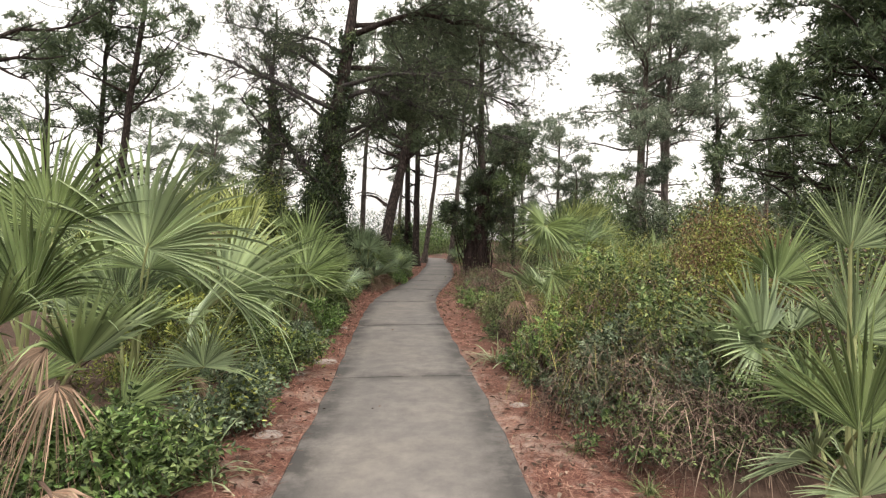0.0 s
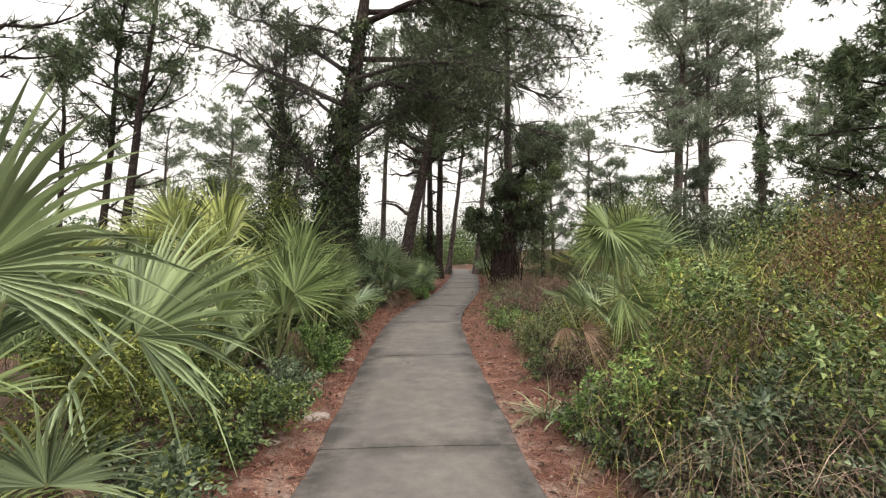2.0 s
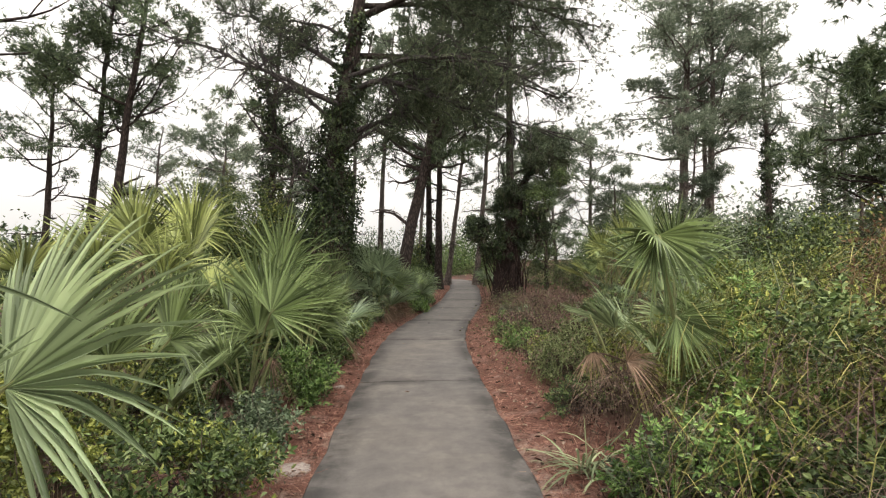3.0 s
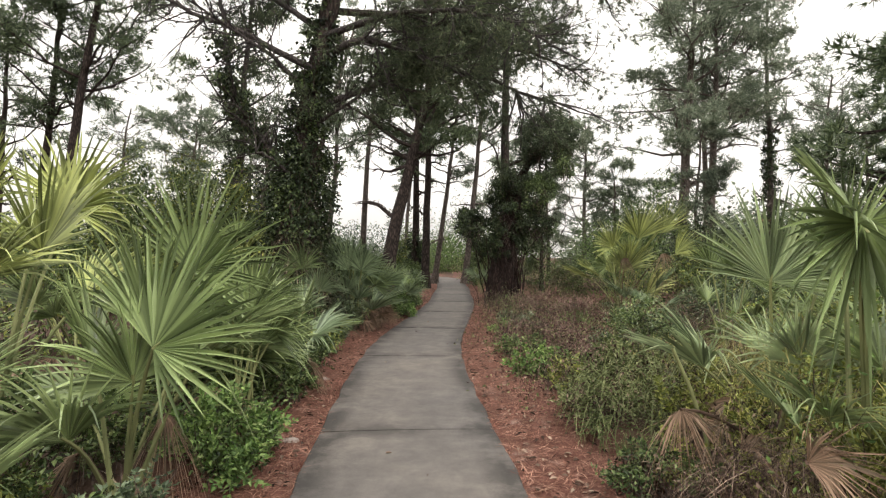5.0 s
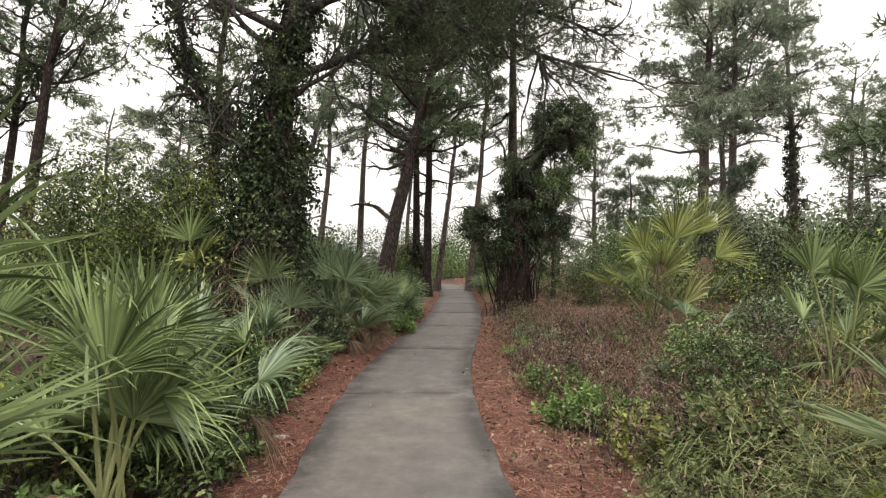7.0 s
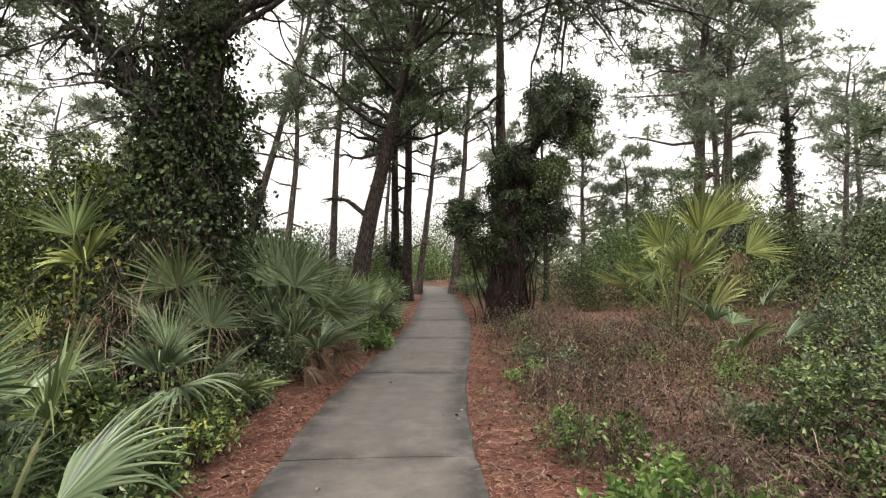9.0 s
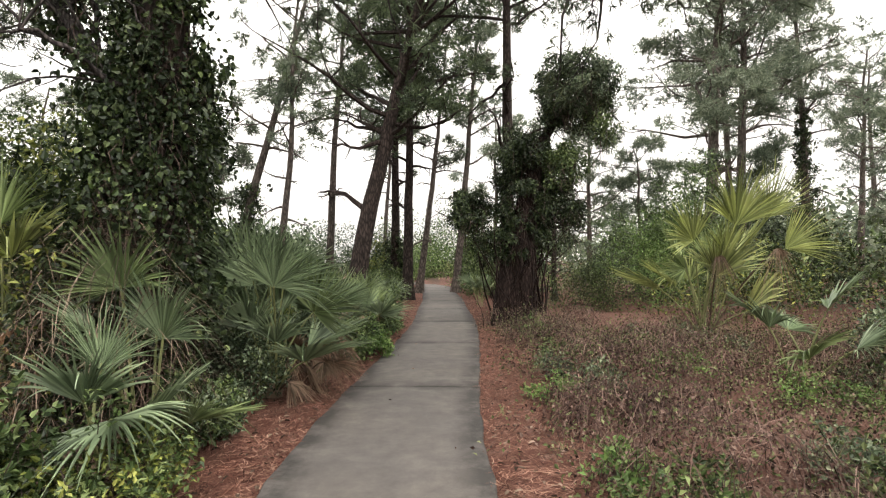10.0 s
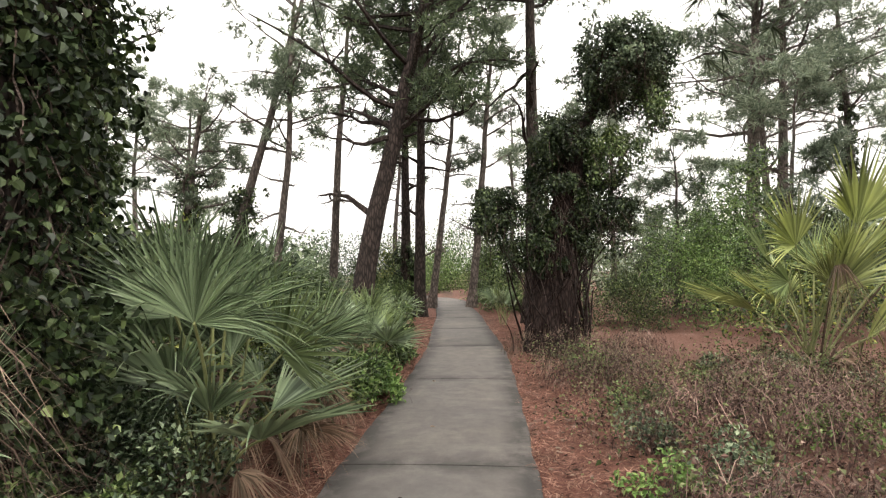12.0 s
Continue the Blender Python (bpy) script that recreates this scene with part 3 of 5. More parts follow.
def wrap_ivy(top, cx, rad, z0, high, n, seed, out, size=0.10, leaf=None, low=0.0, name="ivy"):
    """Climber leaves wrapped round a line of trunk points."""
    rng = np.random.default_rng(seed + 500)
    many = max(12, n // 30)
    zc, ac = z0 + low + (high - low) * rng.random(many) ** 0.9, rng.random(many) * 6.283
    hold = rng.random(many) ** 1.3 * out * (0.5 + 0.7 * np.sin(zc * 2.1 + 2 * np.sin(ac + seed)) ** 2)
    pick = rng.integers(0, many, n)
    d = np.stack([np.cos(ac), np.sin(ac), np.zeros(many)], -1)
    mid = np.stack([np.interp(zc, cx[:, 2], cx[:, 0]), np.interp(zc, cx[:, 2], cx[:, 1]), zc], -1) + d * (np.interp(zc, cx[:, 2], rad) + hold)[:, None]
    d = unit(d[pick] + rng.normal(size=(n, 3)) * 0.35)
    p = mid[pick] + rand_dir(rng, n) * rng.random((n, 1)) ** 0.5 * np.array([1, 1, 1.5]) * (0.10 + 0.35 * out * rng.random(many)[pick])[:, None]
    p[:, 2] = np.maximum(p[:, 2], z0 + 0.03)
    zz, az = p[:, 2], ac[pick]
    g = Geo()
    sz = size * rng.uniform(0.6, 1.3, n)
    pale = rng.random(n) < 0.03 + 0.5 * np.clip(np.sin(zz * 2.3 + 2 * az), 0.4, 1) - 0.2
    for sel, slot in ((~pale, 0), (pale, 2)):
        m = int(sel.sum())
        leaves(g, p[sel], unit(d[sel] * 0.5 - UP * 0.6 + rng.normal(size=(m, 3)) * 0.5), unit(d[sel] + rng.normal(size=(m, 3)) * 0.5), sz[sel], sz[sel] * 0.8, slot=slot, full=size < 0.1)
    k = max(10, n // 18)
    zb = z0 + high * rng.random(k)
    cb = np.stack([np.interp(zb, cx[:, 2], cx[:, 0]), np.interp(zb, cx[:, 2], cx[:, 1]), zb], -1)
    a2 = rng.random(k) * 6.283
    db = np.stack([np.cos(a2), np.sin(a2), np.zeros(k)], -1)
    b0 = cb + db * (np.interp(zb, cx[:, 2], rad) + 0.02)[:, None]
    twigs(g, rng, b0, b0 + db * out * 0.5 + UP * rng.uniform(-0.6, 0.5, (k, 1)), 0.008, slot=1)
    return part(name, g, [leaf or M_LEAF_DARK, M_TWIG, M_LEAF], top, "dark green climbing vine leaves")


def tangle(at, r, seed, n, leaf, length=0.5, width=0.006, label="", name="vine_tangle", down=0.7):
    """A heap of thin trailing stems draped over a mound."""
    rng = np.random.default_rng(seed)
    z0 = float(ground_z(at[0], at[1]))
    u = rand_dir(rng, n, 0.25)
    u[:, 2] = np.abs(u[:, 2])
    p = np.array([at[0], at[1], z0]) + u * np.array(r) * (0.8 + 0.28 * rng.random((n, 1)))
    t = unit(np.cross(u, rng.normal(size=(n, 3))) + u * 0.25 + UP * 0.15)
    ln = length * rng.uniform(0.5, 1.3, n)
    ln = np.minimum(ln, (p[:, 2] - z0) * 1.2 + 0.1)
    g = Geo()
    blades(g, p, t, ln, width, down * rng.uniform(0.3, 1.2, n), 3)
    m = n // 3
    q = np.array([at[0], at[1], z0]) + rand_dir(rng, m, 0.2) * np.array(r) * rng.uniform(0.5, 1.0, (m, 1))
    q[:, 2] = np.abs(q[:, 2] - z0) + z0 + 0.02
    sz = rng.uniform(0.02, 0.05, m)
    leaves(g, q, rand_dir(rng, m), rand_dir(rng, m, 0.6), sz, sz * 0.55)
    return tagged(part(name, g, leaf), label, "vines", "vine tangles", "stuff")

# ---- trees ----
# the big vine-clad tree beside the path, its forked limbs reaching over it
rng = np.random.default_rng(11)
ivy_tree = thing("vine_clad_tree", (-3.25, 14.9, 0.0), "old forked pine wrapped in dark green vines beside the path", "tree")
cx = np.array([[-3.4, 15.1, -0.1], [-3.4, 15.1, 0.9], [-3.38, 15.15, 2.0], [-3.3, 15.2, 3.1], [-3.2, 15.2, 4.4], [-2.97, 15.2, 5.6], [-2.8, 15.2, 6.5], [-2.65, 15.3, 7.7], [-2.5, 15.4, 9.0], [-2.3, 15.5, 11.0]])
rad = np.array([0.38, 0.31, 0.28, 0.26, 0.23, 0.20, 0.18, 0.15, 0.10, 0.04])
g = Geo()
tube(g, cx, rad, 12)
part("trunk", g, M_BARK, ivy_tree, smooth=True)


def limb_line(ctrl, rng, k=14, jig=0.06):
    """A jittered smooth line through a few control points."""
    ctrl = np.asarray(ctrl, float)
    t = np.linspace(0, len(ctrl) - 1, k)
    out = np.stack([np.interp(t, np.arange(len(ctrl)), ctrl[:, q]) for q in range(3)], -1)
    out[1:-1] = (out[:-2] + 2 * out[1:-1] + out[2:]) / 4
    j = np.cumsum(rng.normal(size=out.shape), 0) * jig
    return out + (j - j[0]) * np.linspace(0, 1, k)[:, None]


ends, dirs = [], []
BIG = [  # line of the limb, radius, leafiness, how many twigs
    ([(-3.4, 15.1, 2.9), (-3.8, 15.1, 3.5), (-4.25, 15.0, 4.1), (-4.5, 15.0, 5.1), (-4.8, 15.1, 7.0)], 0.12, 0.15, 18),
    ([(-3.35, 15.0, 3.1), (-3.6, 14.7, 3.3), (-4.2, 14.5, 3.6)], 0.05, 0.0, 5),
    ([(-3.15, 15.2, 4.5), (-2.2, 15.2, 4.85), (-1.35, 15.1, 5.15), (0.2, 15.2, 5.5)], 0.08, 0.3, 18),
    ([(-2.97, 15.2, 5.5), (-2.2, 14.8, 5.75), (-1.4, 14.6, 5.5), (-0.3, 14.5, 5.0), (0.8, 14.5, 4.65), (2.4, 14.6, 4.0)], 0.085, 0.4, 44),
    ([(-2.9, 15.1, 5.9), (-1.3, 14.2, 6.0), (0.2, 13.6, 5.5), (1.6, 13.4, 4.9)], 0.07, 0.45, 36),
    ([(-2.8, 15.3, 6.5), (-1.0, 15.8, 6.6), (0.8, 16.2, 6.0), (2.8, 16.4, 5.5)], 0.08, 0.8, 40),
    ([(-3.0, 15.1, 5.2), (-4.0, 14.8, 5.6), (-4.8, 14.6, 6.0), (-5.6, 14.5, 6.35), (-7.2, 14.4, 7.0)], 0.075, 0.08, 34),
    ([(-3.1, 15.1, 4.8), (-4.0, 14.4, 5.4), (-5.2, 13.8, 6.2)], 0.06, 0.05, 22),
    ([(-2.9, 15.2, 6.0), (-4.0, 15.6, 6.9), (-5.2, 16.0, 7.8), (-6.6, 16.2, 8.4)], 0.07, 0.6, 34),
    ([(-3.3, 15.15, 3.9), (-2.9, 15.0, 4.3), (-2.2, 14.9, 4.9), (-1.7, 14.8, 5.6)], 0.06, 0.5, 20),
    ([(-2.68, 15.3, 7.4), (-0.8, 15.0, 8.0), (1.2, 14.9, 7.8), (3.2, 15.2, 7.4)], 0.09, 1.0, 34),
    ([(-2.65, 15.3, 7.7), (-1.2, 16.4, 8.2), (0.4, 17.4, 8.2), (2.2, 18.0, 7.8)], 0.08, 1.0, 30),
    ([(-2.57, 15.4, 8.4), (-3.4, 15.2, 9.0), (-5.0, 15.0, 9.2)], 0.07, 0.6, 22),
    ([(-2.5, 15.4, 8.8), (-0.9, 14.3, 9.4), (0.6, 13.6, 9.6)], 0.07, 1.0, 26),
    ([(-2.45, 15.5, 9.4), (-0.2, 16.0, 9.9), (1.8, 16.6, 9.8)], 0.06, 1.0, 26),
    ([(-2.78, 15.2, 6.8), (-3.8, 16.0, 7.6), (-5.2, 16.6, 8.0)], 0.06, 0.4, 18),
]
for k, (ctrl, lr, leafy, many) in enumerate(BIG):
    pts = limb_line(ctrl, rng)
    ln = np.linalg.norm(np.diff(pts, axis=0), axis=1).sum()
    gl = Geo()
    tube(gl, pts, np.linspace(lr, lr * 0.2, 14), 8)
    for m in range(many):
        q = rng.integers(4, 14)
        bd = unit(pts[q] - pts[q - 1]) + rng.normal(size=3) * np.array([0.7, 0.7, 0.45])
        bp = curve_pts(pts[q - 1], bd, rng.uniform(0.6, 1.7), rng, 8, 0.25, -0.05)
        tube(gl, bp, np.linspace(lr * 0.28, 0.004, 8), 4)
        for w in range(4):
            q2 = rng.integers(2, 8)
            sp = curve_pts(bp[q2 - 1], unit(bp[q2] - bp[q2 - 1]) + rng.normal(size=3) * 0.8, rng.uniform(0.25, 0.6), rng, 5, 0.3, -0.06)
            tube(gl, sp, np.linspace(0.007, 0.0025, 5), 3)
            if rng.random() < leafy:
                ends += [sp[-1], sp[-2], sp[-3], bp[-1]]
                dirs += [sp[-1] - sp[-2]] * 3 + [bp[-1] - bp[-2]]
    part("limb", gl, M_DEADWOOD if leafy < 0.7 else M_BARK, ivy_tree, "grey half-dead limb with many twigs" if leafy < 0.7 else "", smooth=True)
    if k == 0:
        wrap_ivy(ivy_tree, pts, np.linspace(lr, lr * 0.3, 14), pts[0, 2], 3.0, 1700, 40, 0.22, 0.07)
ends, dirs = np.array(ends), unit(np.array(dirs))
pick = rng.integers(0, len(ends), 9600)
g = Geo()
tufts(g, rng, ends[pick] + rng.normal(size=(9600, 3)) * 0.14, unit(dirs[pick] + UP * 0.2), 14, 0.19, 0.010)
part("crown", g, M_NEEDLE_GREY, ivy_tree, "dull green needle clumps")
wrap_ivy(ivy_tree, cx, rad, 0.0, 3.6, 11000, 7, 0.42, 0.06)
wrap_ivy(ivy_tree, cx, rad, 0.0, 5.4, 4400, 10, 0.3, 0.062, low=2.6)
wrap_ivy(ivy_tree, cx, rad, 0.0, 7.5, 1800, 9, 0.3, 0.08, low=4.4)
wrap_ivy(ivy_tree, cx, rad, 0.0, 3.0, 5500, 8, 0.55, 0.06, M_LEAF_DARK)

# the squat trunk smothered in vines, with a tall leafy hood
rng = np.random.default_rng(12)
dark_tree = thing("vine_smothered_tree", (1.55, 22.6, 0.0), "dead trunk smothered in dark vines with a rounded leafy hood", "tree")
cx = np.array([[1.35, 22.6, -0.1], [1.38, 22.6, 0.8], [1.5, 22.6, 1.8], [1.7, 22.5, 3.0], [1.95, 22.4, 4.2], [2.4, 22.3, 5.0], [2.7, 22.3, 5.8]])
rad = np.array([0.6, 0.5, 0.4, 0.26, 0.14, 0.09, 0.04])
g = Geo()
tube(g, cx, rad, 12)
for k in range(130):
    a = rng.random() * 6.28
    r0 = rng.uniform(0.25, 0.72)
    b0 = np.array([1.4 + r0 * np.cos(a) * rng.uniform(0.7, 1.2), 22.6 + r0 * np.sin(a), -0.05])
    pts = curve_pts(b0, (-0.12 * np.cos(a) + rng.normal() * 0.1, -0.12 * np.sin(a) + rng.normal() * 0.1, 1), rng.uniform(0.6, 2.7), rng, 7, 0.14, 0.05)
    tube(g, pts, np.linspace(0.022, 0.008, 7) * rng.uniform(0.5, 1.6), 4)
part("trunk", g, bark_mat("vine_stem_bark", (0.014, 0.010, 0.009), (0.05, 0.034, 0.03), 20.0), dark_tree, "dark brown trunk hung with dead vine stems", smooth=True)
HOODS = [  # middle, radii, clumps, leaves, leaf kind
    ((1.55, 22.5, 3.1), (0.75, 0.65, 0.95), 46, 9000, M_LEAF_DARK), ((1.6, 22.45, 4.1), (0.62, 0.55, 0.55), 36, 5600, M_LEAF_DARK),
    # hood top: sky sheen painted in with the paler blue-green leaf colour
    ((2.72, 22.3, 5.45), (0.98, 0.85, 0.9), 70, 9500, M_LEAF_DARK), ((2.8, 22.2, 5.6), (1.0, 0.85, 0.78), 60, 8000, M_LEAF_BLUE),
    ((0.3, 22.7, 2.72), (0.55, 0.5, 0.55), 30, 5200, M_LEAF_DARK), ((2.45, 22.4, 2.7), (0.6, 0.6, 0.85), 34, 4800, M_LEAF_DARK),
    ((2.5, 22.1, 3.6), (0.5, 0.45, 0.6), 18, 2400, M_LEAF), ((1.4, 22.45, 2.0), (0.75, 0.65, 0.5), 26, 4200, M_LEAF_DARK),
    ((3.35, 22.1, 4.75), (0.42, 0.45, 0.75), 18, 1500, M_LEAF), ((0.85, 22.7, 1.9), (0.4, 0.45, 0.5), 14, 1600, M_LEAF_DARK)]
for c, r, many, n, m in HOODS:
    u = rand_dir(rng, many, 0.15)
    mid = np.array(c) + u * np.array(r) * rng.uniform(0.55, 1.0, (many, 1))
    pick = rng.integers(0, many, n)
    w = rand_dir(rng, n, 0.2)
    p = mid[pick] + w * rng.random((n, 1)) ** 0.5 * (rng.uniform(0.14, 0.3, many)[pick])[:, None]
    g = Geo()
    sz = 0.06 * rng.uniform(0.6, 1.35, n)
    out = unit(p - np.array(c))
    leaves(g, p, unit(out * 0.4 - UP * 0.6 + rng.normal(size=(n, 3)) * 0.5), unit(out + UP * 0.4 + rng.normal(size=(n, 3)) * 0.5), sz, sz * 0.8)
    k = n // 45
    b0 = np.array(c) + rand_dir(rng, k) * np.array(r) * 0.6
    twigs(g, rng, b0, b0 + rand_dir(rng, k) * 0.5 - UP * 0.4, 0.009, slot=1)
    part("foliage", g, [m, M_TWIG], dark_tree)

PINES = [  # x, y, height, radius, lean, crown start, reach, limbs, tufts, ivy height, needle kind
    (-3.05, 26.5, 13.0, 0.32, (3.0, 0.3), 0.42, 4.2, 30, 2800, 0.0, "n"), (1.9, 28.0, 17.0, 0.26, (0.35, 0.3), 0.56, 4.4, 24, 2200, 0.0, "n"),
    (-1.62, 31.0, 15.0, 0.22, (0.3, 0.2), 0.44, 3.2, 20, 1400, 0.0, "n"), (-2.3, 33.0, 15.0, 0.22, (0.4, 0.2), 0.45, 3.2, 18, 1300, 2.5, "n"),
    (-5.1, 33.0, 15.0, 0.19, (0.4, 0.0), 0.52, 2.8, 16, 900, 0.0, "f"), (-6.2, 29.0, 12.5, 0.15, (0.9, 0.0), 0.45, 2.4, 14, 800, 2.0, "f"),
    (-8.5, 30.0, 13.5, 0.20, (3.6, 0.0), 0.42, 2.8, 16, 800, 4.5, "f"), (-9.8, 30.0, 7.5, 0.24, (0.9, 0.0), 0.5, 2.2, 16, 900, 5.0, "f"),
    (-7.2, 21.0, 11.0, 0.18, (0.3, 0.2), 0.5, 2.6, 16, 800, 6.0, "n"), (-16.2, 25.5, 17.0, 0.24, (2.4, 0.0), 0.42, 4.4, 24, 1500, 0.0, "n"),
    (-17.9, 26.5, 16.0, 0.20, (1.4, 0.5), 0.42, 4.2, 22, 1300, 0.0, "n"), (-12.8, 13.5, 15.0, 0.26, (1.6, 0.5), 0.42, 4.6, 22, 1400, 0.0, "n"),
    (-18.4, 42.4, 12.5, 0.2, (0.2, 0.0), 0.6, 3.2, 22, 1200, 0.0, "f"), (0.5, 36.0, 15.0, 0.2, (1.3, 0), 0.5, 3.2, 16, 1000, 0.0, "f"),
    (-1.3, 36.0, 13.0, 0.18, (1.8, 0), 0.45, 2.6, 14, 900, 0.0, "f"), (13.0, 36.0, 18.5, 0.36, (1.2, 0.0), 0.42, 5.0, 32, 2400, 2.5, "f"),
    (15.6, 37.5, 19.0, 0.30, (0.3, 0.0), 0.45, 5.0, 28, 2400, 0.0, "f"), (20.2, 39.0, 18.5, 0.26, (0.3, 0.0), 0.5, 3.6, 22, 1500, 10.0, "f"),
    (17.2, 41.0, 17.0, 0.26, (-0.4, 0.0), 0.5, 4.4, 22, 1600, 0.0, "f"), (24.8, 41.0, 14.0, 0.22, (0.8, 0.0), 0.5, 3.8, 20, 1200, 0.0, "f"),
    (30.0, 46.0, 15.0, 0.24, (0.3, 0.0), 0.45, 4.0, 20, 1200, 0.0, "f"), (-26.0, 34.0, 15.0, 0.24, (1.0, 0.0), 0.45, 4.2, 20, 1100, 0.0, "n"),
    (-23.0, 22.0, 15.0, 0.24, (0.6, 0.0), 0.4, 4.4, 20, 1200, 0.0, "n"), (-3.6, 42.0, 13.0, 0.16, (0.6, 0), 0.5, 2.6, 14, 800, 0.0, "f"),
    (9.5, 44.0, 12.0, 0.2, (0.4, 0.0), 0.3, 3.6, 24, 1600, 0.0, "f"), (5.8, 38.0, 9.5, 0.14, (0.2, 0.0), 0.2, 2.8, 24, 1400, 0.0, "f"),
    (8.0, 32.0, 6.5, 0.10, (0.1, 0.0), 0.15, 2.2, 24, 1300, 0.0, "f"), (3.9, 29.5, 7.0, 0.10, (0.1, 0.0), 0.15, 1.8, 24, 1300, 0.0, "n"),
    (-12.5, 36.0, 10.0, 0.16, (0.3, 0.0), 0.4, 2.8, 20, 1100, 0.0, "f"), (-14.5, 33.0, 9.0, 0.16, (0.3, 0.0), 0.35, 2.8, 20, 1100, 3.0, "f"), (11.8, 31.0, 8.5, 0.13, (0.2, 0.0), 0.2, 2.6, 24, 1300, 0.0, "f"),
    (-21.5, 38.0, 11.0, 0.18, (0.3, 0.0), 0.4, 3.4, 20, 1100, 0.0, "f"), (22.5, 34.0, 9.0, 0.16, (0.2, 0.0), 0.25, 3.2, 22, 1300, 0.0, "f"), (3.4, 44.0, 12.0, 0.16, (0.2, 0.0), 0.35, 3.0, 20, 1100, 0.0, "f"),
]
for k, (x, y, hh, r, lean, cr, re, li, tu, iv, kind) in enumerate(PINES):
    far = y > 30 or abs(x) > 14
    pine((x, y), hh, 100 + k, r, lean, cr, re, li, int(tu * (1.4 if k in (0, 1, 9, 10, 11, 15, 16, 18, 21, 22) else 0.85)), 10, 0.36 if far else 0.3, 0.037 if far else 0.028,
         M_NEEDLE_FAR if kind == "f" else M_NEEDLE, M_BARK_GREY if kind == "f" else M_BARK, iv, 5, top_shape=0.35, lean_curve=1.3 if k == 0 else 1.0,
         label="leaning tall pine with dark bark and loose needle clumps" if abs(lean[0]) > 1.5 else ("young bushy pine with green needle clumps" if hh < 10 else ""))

# the dense dark cedar-like trees on the open side
for k, (x, y, hh, re) in enumerate([(17.0, 20.5, 15.5, 6.0), (22.5, 23.0, 16.0, 5.4)]):
    pine((x, y), hh, 160 + k, 0.3, (0.2, 0), 0.08, re, 84, 8000 if k == 0 else 4500, 12, 0.44, 0.05, M_NEEDLE, M_BARK, 0.0, 0, "dense dark evergreen with drooping feathery foliage", top_shape=0.85,
         group="dark evergreens", name="evergreen_tree")

# ---- far woods ----
rng = np.random.default_rng(21)
for side in range(2):
    g = Geo()
    for k in range(90):
        a = rng.uniform(0.25, 1.35) if side else rng.uniform(1.8, 2.9)
        dist = rng.uniform(42, 85)
        c = np.array([np.cos(a) * dist, np.sin(a) * dist + 6, 0])
        hgt = rng.uniform(2.2, 5.5) * dist / 50 * (1.25 if side else 0.9)
        wid = rng.uniform(2.5, 5.5)
        n = 300
        u = rand_dir(rng, n, 0.4)
        u[:, 2] = np.abs(u[:, 2])
        p = c + u * np.array([wid, wid, hgt]) * (0.65 + 0.45 * rng.random((n, 1)))
        leaves(g, p, rand_dir(rng, n), unit(u + rng.normal(size=(n, 3)) * 0.5), rng.uniform(0.35, 0.8, n), rng.uniform(0.25, 0.5, n))
    # the needle-green side carries the same painted haze
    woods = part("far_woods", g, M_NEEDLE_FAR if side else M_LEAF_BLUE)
    tagged(woods, "distant pale green scrub and woodland beyond the trees", "woods", kind="stuff")

# ---- palmettos, measured fronds first ----
CAM = (0, -1, 0.15)
palmetto((-2.5, 4.3), [((-2.27, 4.05, 1.48), (0.35, 0.0, 0.95), (0.1, -1, 0.25), 1.1), ((-1.96, 4.76, 1.08), (0.8, 0.1, 0.55), (-0.2, -1, 0.6), 0.95),
                       ((-1.75, 3.85, 0.62), (0.25, -0.1, 0.95), (0.6, -1, 0.1), 0.5)], 1, 5, 1.3, 0.7, 0.75, M_FAN_PALE)
palmetto((-2.75, 3.4), [((-2.72, 3.45, 1.12), (-0.1, -0.1, 1.0), (0.3, -1, 0.2), 0.95), ((-2.95, 4.0, 1.6), (-0.15, 0, 1), (0.3, -1, 0.1), 1.15), ((-2.2, 3.0, 0.72), (0.4, -0.6, -0.5), (0, -0.6, 1), 0.6, 1), ((-1.95, 2.6, 0.3), (0.5, -0.5, -0.2), (0, -0.5, 1), 0.55, 1), ((-2.4, 3.2, 0.9), (-0.3, -0.6, -0.5), (0, -0.6, 1), 0.55, 1)], 2, 5, 1.2, 0.6, 0.75, M_FAN, 3)
palmetto((-3.4, 8.2), [((-3.35, 7.8, 1.7), (0.1, -0.3, -0.9), (0, -1, 0.2), 0.35, 1), ((-3.4, 7.9, 1.75), (0.3, -0.2, 0.9), CAM, 0.7), ((-3.5, 9.1, 1.95), (0.4, 0, 0.9), CAM, 0.75), ((-4.1, 8.9, 1.95), (-0.4, 0, 0.9), CAM, 0.75)], 3, 7, 1.7, 0.9, 0.7, M_FAN_YEL, 3)
palmetto((-2.3, 7.9), [((-1.95, 7.55, 1.09), (0.75, 0.1, 0.65), (-0.1, -1, 0.5), 0.75), ((-2.21, 8.0, 1.11), (0.3, -0.2, 0.95), CAM, 0.8), ((-2.15, 8.4, 1.47), (0.55, 0, 0.85), CAM, 0.8), ((-2.15, 8.05, 0.6), (0.3, -0.2, -0.9), (0.3, -1, 0.2), 0.5, 1)], 4, 6, 1.2, 0.6, 0.7)
palmetto((-2.25, 9.6), [((-1.95, 9.5, 0.89), (0.4, -0.4, 0.75), (0, -0.8, 0.7), 0.62), ((-2.1, 9.3, 1.05), (0.3, 0.0, 0.95), CAM, 0.7)], 5, 5, 1.1, 0.5, 0.62, M_FAN, 2)
